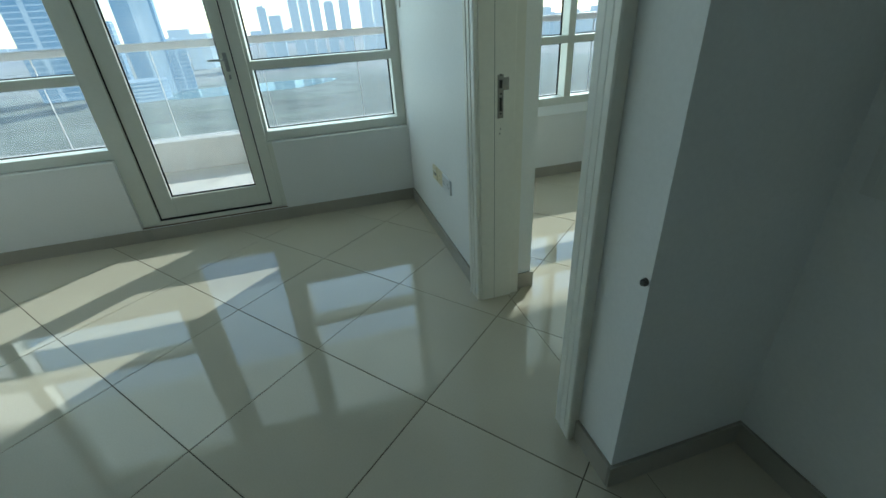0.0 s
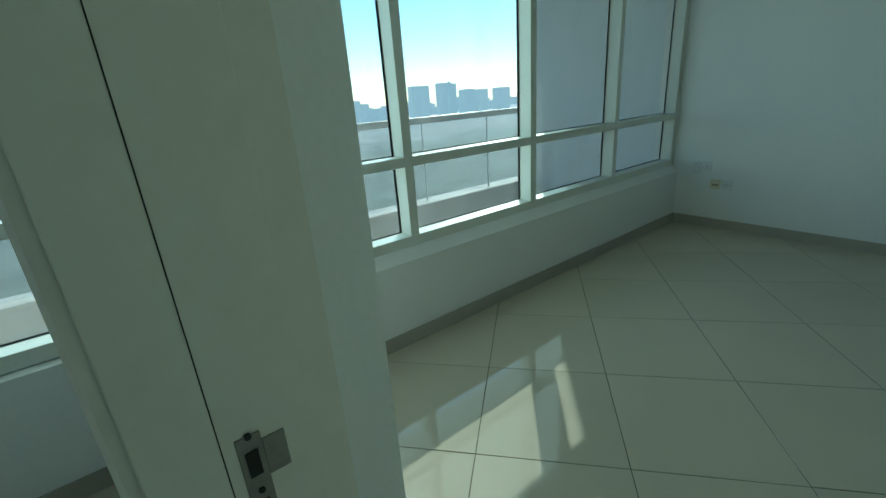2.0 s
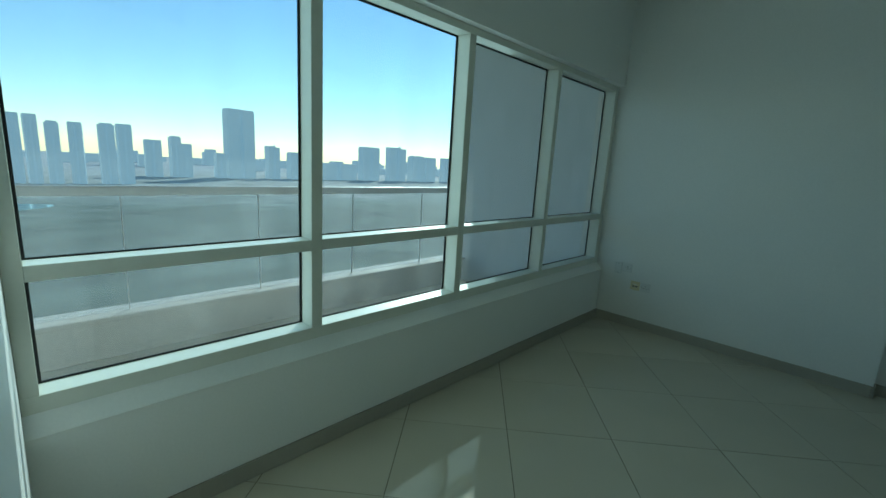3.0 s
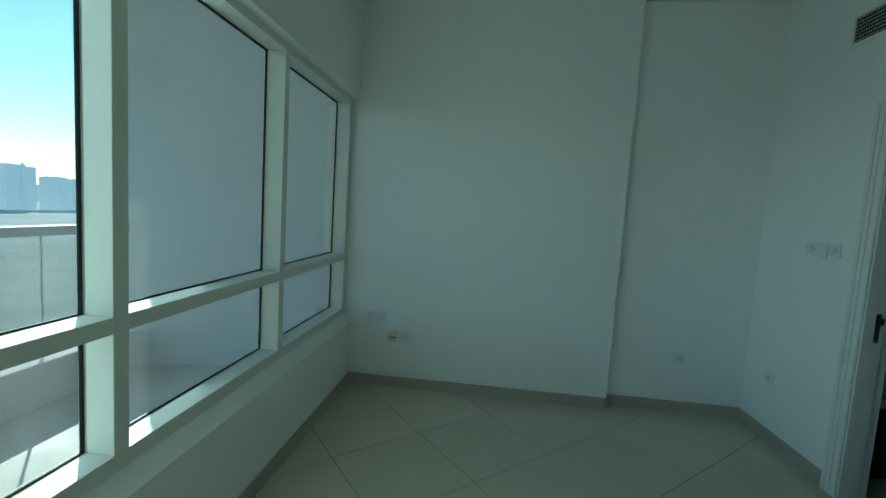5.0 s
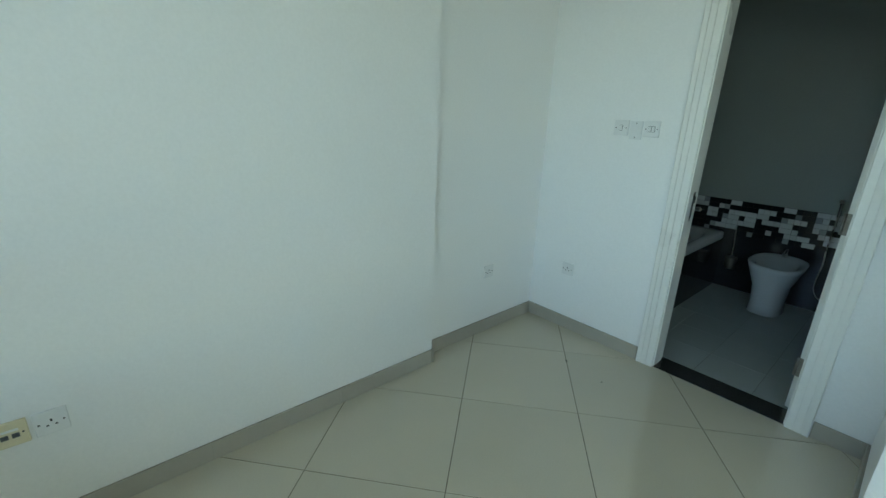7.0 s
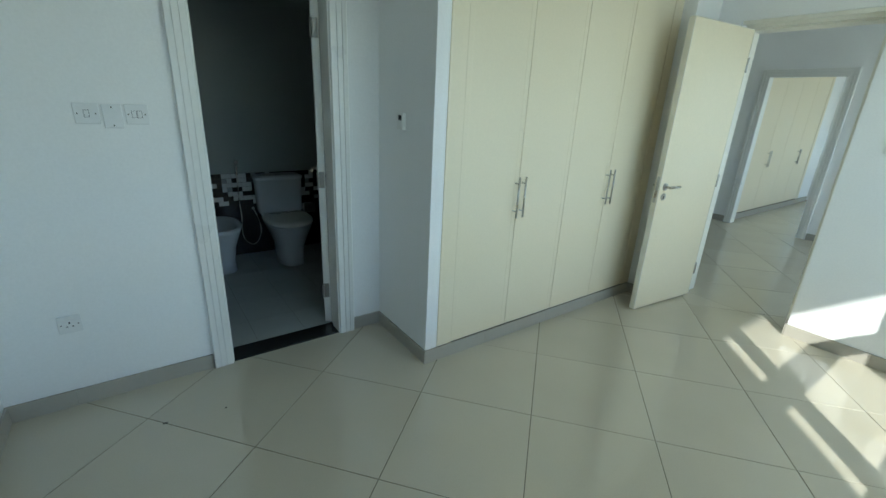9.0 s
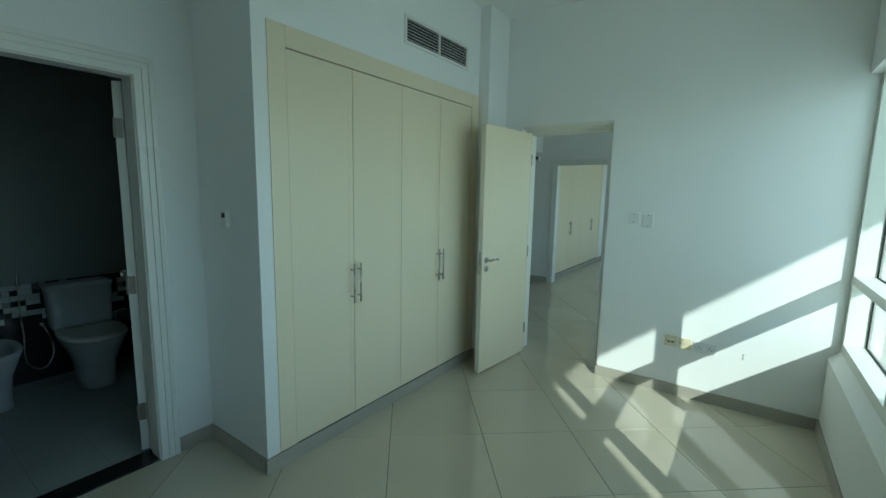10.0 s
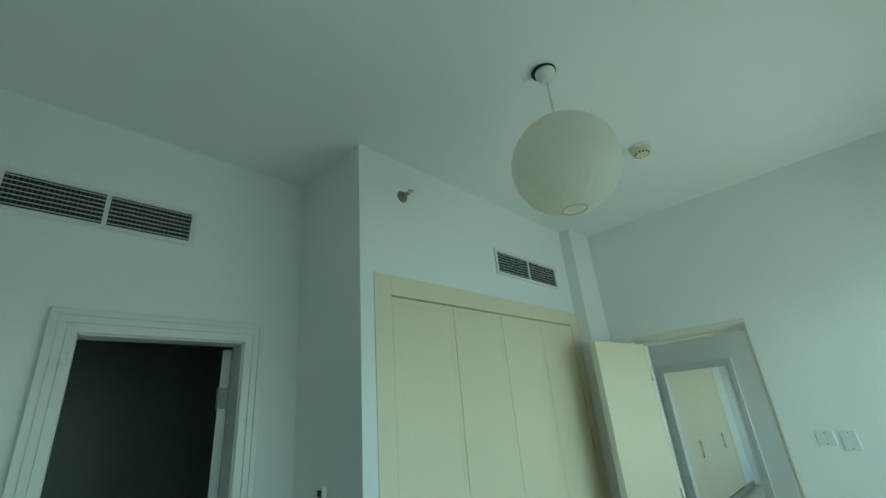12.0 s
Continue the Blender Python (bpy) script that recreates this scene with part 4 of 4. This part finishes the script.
for x in joints:
    p = part("glass_panel", cuboid(edge + 0.003, x - 0.003, 1.944, 1.956, 0.285, 1.13), RAIL_GLASS, rail, "dusty clear glass panel")
    p.visible_shadow = False
    if x < 4.1:
        part("clamp", cuboid(x - 0.003, x + 0.003, 1.942, 1.958, 0.285, 1.13), RAIL, rail)
    edge = x

# ---- the city ----
sheet = bmesh.new()
bmesh.ops.create_grid(sheet, x_segments=120, y_segments=66, size=1, matrix=Matrix.Translation((0, 1750, -75)) @ Matrix.Diagonal((6000, 3250, 1, 1)))
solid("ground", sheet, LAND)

rim = [(-95 + 130 * math.cos(a) * (1 + 0.12 * math.sin(3 * a)), 690 + 62 * math.sin(a) * (1 + 0.15 * math.cos(2 * a))) for a in [2 * math.pi * k / 40 for k in range(40)]]
solid("water", prism(rim, -75.4, -74.7), WATER)


def tower(label, x, y, width, depth, top, mat, crown, bands=0):
    t = thing("tower_block", label, "skyscraper", pose(x, y, -75, 0, 0, random.uniform(-12, 12)), group="distant towers")
    h = top + 75
    part("shaft", cuboid(-width / 2, width / 2, -depth / 2, depth / 2, 0, h * 0.97), mat, t)
    if crown == 1:
        part("crown", cuboid(-width * 0.36, width * 0.4, -depth * 0.4, depth * 0.4, h * 0.97, h), mat, t)
    elif crown == 2:
        part("crown", rod(bmesh.new(), (width * 0.2, 0, h * 0.97), (width * 0.2, 0, h * 1.06), width * 0.12, 8, 0.4), mat, t)
        part("parapet", cuboid(-width * 0.5, width * 0.1, -depth * 0.5, depth * 0.5, h * 0.97, h), mat, t)
    else:
        part("parapet", cuboid(-width * 0.48, width * 0.48, -depth * 0.48, depth * 0.48, h * 0.97, h), mat, t)
    for i in range(bands):
        z = h * (i + 0.5) / bands
        part("floor_band", cuboid(-width / 2 - 0.5, width / 2 + 0.5, -depth / 2 - 0.5, depth / 2 + 0.5, z - 0.7, z + 0.7), TOWER_BAND, t)
    part("fin", cuboid(-width * 0.06, width * 0.06, -depth / 2 - 0.8, -depth / 2 + 0.3, 0, h * 0.95), TOWER_BAND, t)
    return t


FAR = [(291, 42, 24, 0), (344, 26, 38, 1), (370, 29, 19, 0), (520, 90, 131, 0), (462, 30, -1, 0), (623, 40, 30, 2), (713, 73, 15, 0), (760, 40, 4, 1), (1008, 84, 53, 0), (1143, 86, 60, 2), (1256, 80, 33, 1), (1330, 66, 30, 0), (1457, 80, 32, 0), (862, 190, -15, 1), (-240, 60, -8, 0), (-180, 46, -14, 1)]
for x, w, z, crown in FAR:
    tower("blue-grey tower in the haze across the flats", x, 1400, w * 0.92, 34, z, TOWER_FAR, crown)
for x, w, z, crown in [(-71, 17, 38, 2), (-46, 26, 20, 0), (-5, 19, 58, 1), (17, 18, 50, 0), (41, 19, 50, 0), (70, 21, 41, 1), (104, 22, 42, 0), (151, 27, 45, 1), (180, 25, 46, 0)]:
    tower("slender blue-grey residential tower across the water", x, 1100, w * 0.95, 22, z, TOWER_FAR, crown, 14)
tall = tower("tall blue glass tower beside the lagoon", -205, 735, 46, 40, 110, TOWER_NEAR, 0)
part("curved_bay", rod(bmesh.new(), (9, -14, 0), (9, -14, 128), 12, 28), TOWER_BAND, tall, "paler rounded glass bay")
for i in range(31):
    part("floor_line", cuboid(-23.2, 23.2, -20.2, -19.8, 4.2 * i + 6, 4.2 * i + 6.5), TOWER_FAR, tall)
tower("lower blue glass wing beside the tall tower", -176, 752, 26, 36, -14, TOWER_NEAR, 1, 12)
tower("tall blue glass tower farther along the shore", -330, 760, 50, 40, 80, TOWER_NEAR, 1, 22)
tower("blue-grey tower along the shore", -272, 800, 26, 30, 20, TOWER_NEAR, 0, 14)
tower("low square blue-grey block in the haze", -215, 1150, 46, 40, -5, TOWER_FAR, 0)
drum = thing("podium_building", "low pale curved podium building beside the lagoon", "building", pose(-205, 672, -75))
part("body", rod(bmesh.new(), (0, 0, 0), (0, 0, 24), 26, 40), TOWER_BAND, drum)
for i in range(5):
    part("window_band", rod(bmesh.new(), (0, 0, 3 + 4.4 * i), (0, 0, 5 + 4.4 * i), 26.3, 40), TOWER_NEAR, drum)
rr = random.Random(11)
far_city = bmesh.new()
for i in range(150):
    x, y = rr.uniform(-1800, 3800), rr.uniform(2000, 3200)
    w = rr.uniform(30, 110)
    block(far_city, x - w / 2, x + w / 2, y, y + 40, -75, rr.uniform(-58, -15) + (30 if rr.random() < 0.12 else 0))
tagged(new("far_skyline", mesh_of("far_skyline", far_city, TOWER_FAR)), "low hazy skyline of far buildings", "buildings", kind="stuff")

# ---- skirting tiles ----
SKIRT_H = 0.085
skirt_meshes = {}


def skirting(x0, y0, x1, y1, nx, ny, start=0.0):
    """A row of skirting tiles on a wall from one floor point to another; (nx, ny) points into the room."""
    a, b = Vector((x0, y0, 0)), Vector((x1, y1, 0))
    length, d = (b - a).length, (b - a).normalized()
    base = solid("baseboard", cuboid(0, length, 0, 0.008, 0, SKIRT_H - 0.001), JOINT)
    m = Matrix(((d.x, nx, 0, x0), (d.y, ny, 0, y0), (0, 0, 1, 0), (0, 0, 0, 1)))
    base.matrix_basis = m
    s = -start
    while s < length:
        p, q = max(s, 0) + 0.0008, min(s + 0.59, length) - 0.0008
        if q - p > 0.01:
            key = round(q - p, 3)
            if key not in skirt_meshes:
                skirt_meshes[key] = mesh_of("skirting_tile", cuboid(0, q - p, 0.0085, 0.012, 0, SKIRT_H), SKIRT)
            t = new("skirting_tile", skirt_meshes[key])
            t.parent = base
            t.location = (p, 0, 0)
        s += 0.59


skirting(0, -0.012, 0, -1.455, 1, 0, 0.2)
skirting(0, 0, EAST, 0, 0, -1, 0.1)
skirting(EAST, -0.012, EAST, -2.083, -1, 0, 0.3)
skirting(EAST - 0.012, -2.083, RECESS, -2.083, 0, -1)
skirting(RECESS, -2.095, RECESS, BATH_Y, -1, 0, 0.1)
skirting(RECESS - 0.012, BATH_Y, 3.492, BATH_Y, 0, 1, 0.35)
skirting(2.643, BATH_Y, WARD_E + 0.012, BATH_Y, 0, 1)
skirting(WARD_E, BATH_Y, WARD_E, WARD_Y, 1, 0)
skirting(WARD_E + 0.012, WARD_Y, 0.352, WARD_Y, 0, 1, 0.12)
skirting(0.34, WARD_Y + 0.012, 0.34, -2.42, 1, 0)
skirting(0.352, -2.42, 0, -2.42, 0, 1)
skirting(0, -2.408, 0, -2.262, 1, 0)
skirting(0.012, -1.455, -0.083, -1.455, 0, -1)
skirting(PART_W, -1.39, PART_W, -0.012, -1, 0, 0.2)
skirting(PART_W, 0, -1.235, 0, 0, -1, 0.4)
skirting(-1.235, 0, -2.20, 0, 0, -1, 0.27)
skirting(-2.20, 0, -3.38, 0, 0, -1, 0.1)
skirting(PART_W, -2.507, PART_W, -2.318, -1, 0)
skirting(PART_W - 0.012, -2.507, 0.205, -2.507, 0, -1)
skirting(0.205, -2.519, 0.205, -6.0, -1, 0)
skirting(-3.38, -0.012, -3.38, -2.27, 1, 0)
skirting(-3.38, -3.27, -3.38, -6.0, 1, 0)
skirting(-3.5, -3.248, -6.9, -3.248, 0, 1)

# ---- floor tiles ----
SIDE, TURN = 0.59, radians(-49.8)
U, V = Vector((math.cos(TURN), math.sin(TURN))) * SIDE, Vector((-math.sin(TURN), math.cos(TURN))) * SIDE
ORIGIN = Vector((1.018, -1.330))
floor = solid("floor", cuboid(-7.1, 4.6, -6.12, 0.06, -0.12, -0.0022), GROUT)


def clipped(points, x0, x1, y0, y1):
    for axis, limit, sign in ((0, x0, 1), (0, x1, -1), (1, y0, 1), (1, y1, -1)):
        out = []
        for i, p in enumerate(points):
            q = points[(i + 1) % len(points)]
            a, b = (p[axis] - limit) * sign, (q[axis] - limit) * sign
            if a >= 0:
                out.append(p)
            if (a >= 0) != (b >= 0):
                k = a / (a - b)
                out.append((p[0] + (q[0] - p[0]) * k, p[1] + (q[1] - p[1]) * k))
        points = out
        if len(points) < 3:
            return []
    return points


GAP = 0.0017
unit = [(-SIDE / 2 + GAP, -SIDE / 2 + GAP), (SIDE / 2 - GAP, -SIDE / 2 + GAP), (SIDE / 2 - GAP, SIDE / 2 - GAP), (-SIDE / 2 + GAP, SIDE / 2 - GAP)]
whole = mesh_of("floor_tile", prism(unit, -0.009, 0.0, 0.0008), TILE)
ROOMS = [(-0.14, 4.4, -3.19, 0.05), (-3.44, -0.142, -6.0, 0.05), (-6.99, -3.442, -3.7, 0.05)]
for i in range(-16, 17):
    for j in range(-16, 17):
        c = ORIGIN + U * (i + 0.5) + V * (j + 0.5)
        corners = [(c.x + math.cos(TURN) * p[0] - math.sin(TURN) * p[1], c.y + math.sin(TURN) * p[0] + math.cos(TURN) * p[1]) for p in unit]
        for room in ROOMS:
            shape = clipped(corners, *room)
            if not shape:
                continue
            if len(shape) == 4 and all(abs(a[0] - b[0]) + abs(a[1] - b[1]) < 1e-6 for a, b in zip(shape, corners)):
                t = new("floor_tile", whole)
            else:
                local = []
                for p in shape:
                    d = Vector(p) - c
                    q = (d.x * math.cos(TURN) + d.y * math.sin(TURN), -d.x * math.sin(TURN) + d.y * math.cos(TURN))
                    if not local or (abs(q[0] - local[-1][0]) + abs(q[1] - local[-1][1])) > 1e-4:
                        local.append(q)
                if len(local) < 3:
                    continue
                t = new("floor_tile", mesh_of("floor_tile", prism(local, -0.009, 0.0, 0.0008), TILE))
            t.parent = floor
            t.matrix_basis = pose(c.x, c.y, random.uniform(-0.0003, 0.0003), random.uniform(-0.05, 0.05), random.uniform(-0.05, 0.05), math.degrees(TURN))
solid("floor_chip", cuboid(3.748, 3.768, -2.747, -2.739, -0.002, 0.0016, bevel=0.001), DARK)
solid("floor_chip", cuboid(3.500, 3.508, -2.715, -2.709, -0.002, 0.0014), DARK)
bath_floor = solid("floor_bath", cuboid(1.9, 4.5, -5.1, -3.255, -0.12, -0.003), BATH_GROUT)
bath_tile = mesh_of("bath_floor_tile", cuboid(0.001, 0.299, 0.001, 0.299, -0.01, 0.0, bevel=0.001), BATH_FLOOR)
for i in range(8):
    for j in range(6):
        t = new("bath_floor_tile", bath_tile)
        t.parent = bath_floor
        t.location = (2.02 + 0.3 * i, -3.262 - 0.3 * (j + 1), 0)
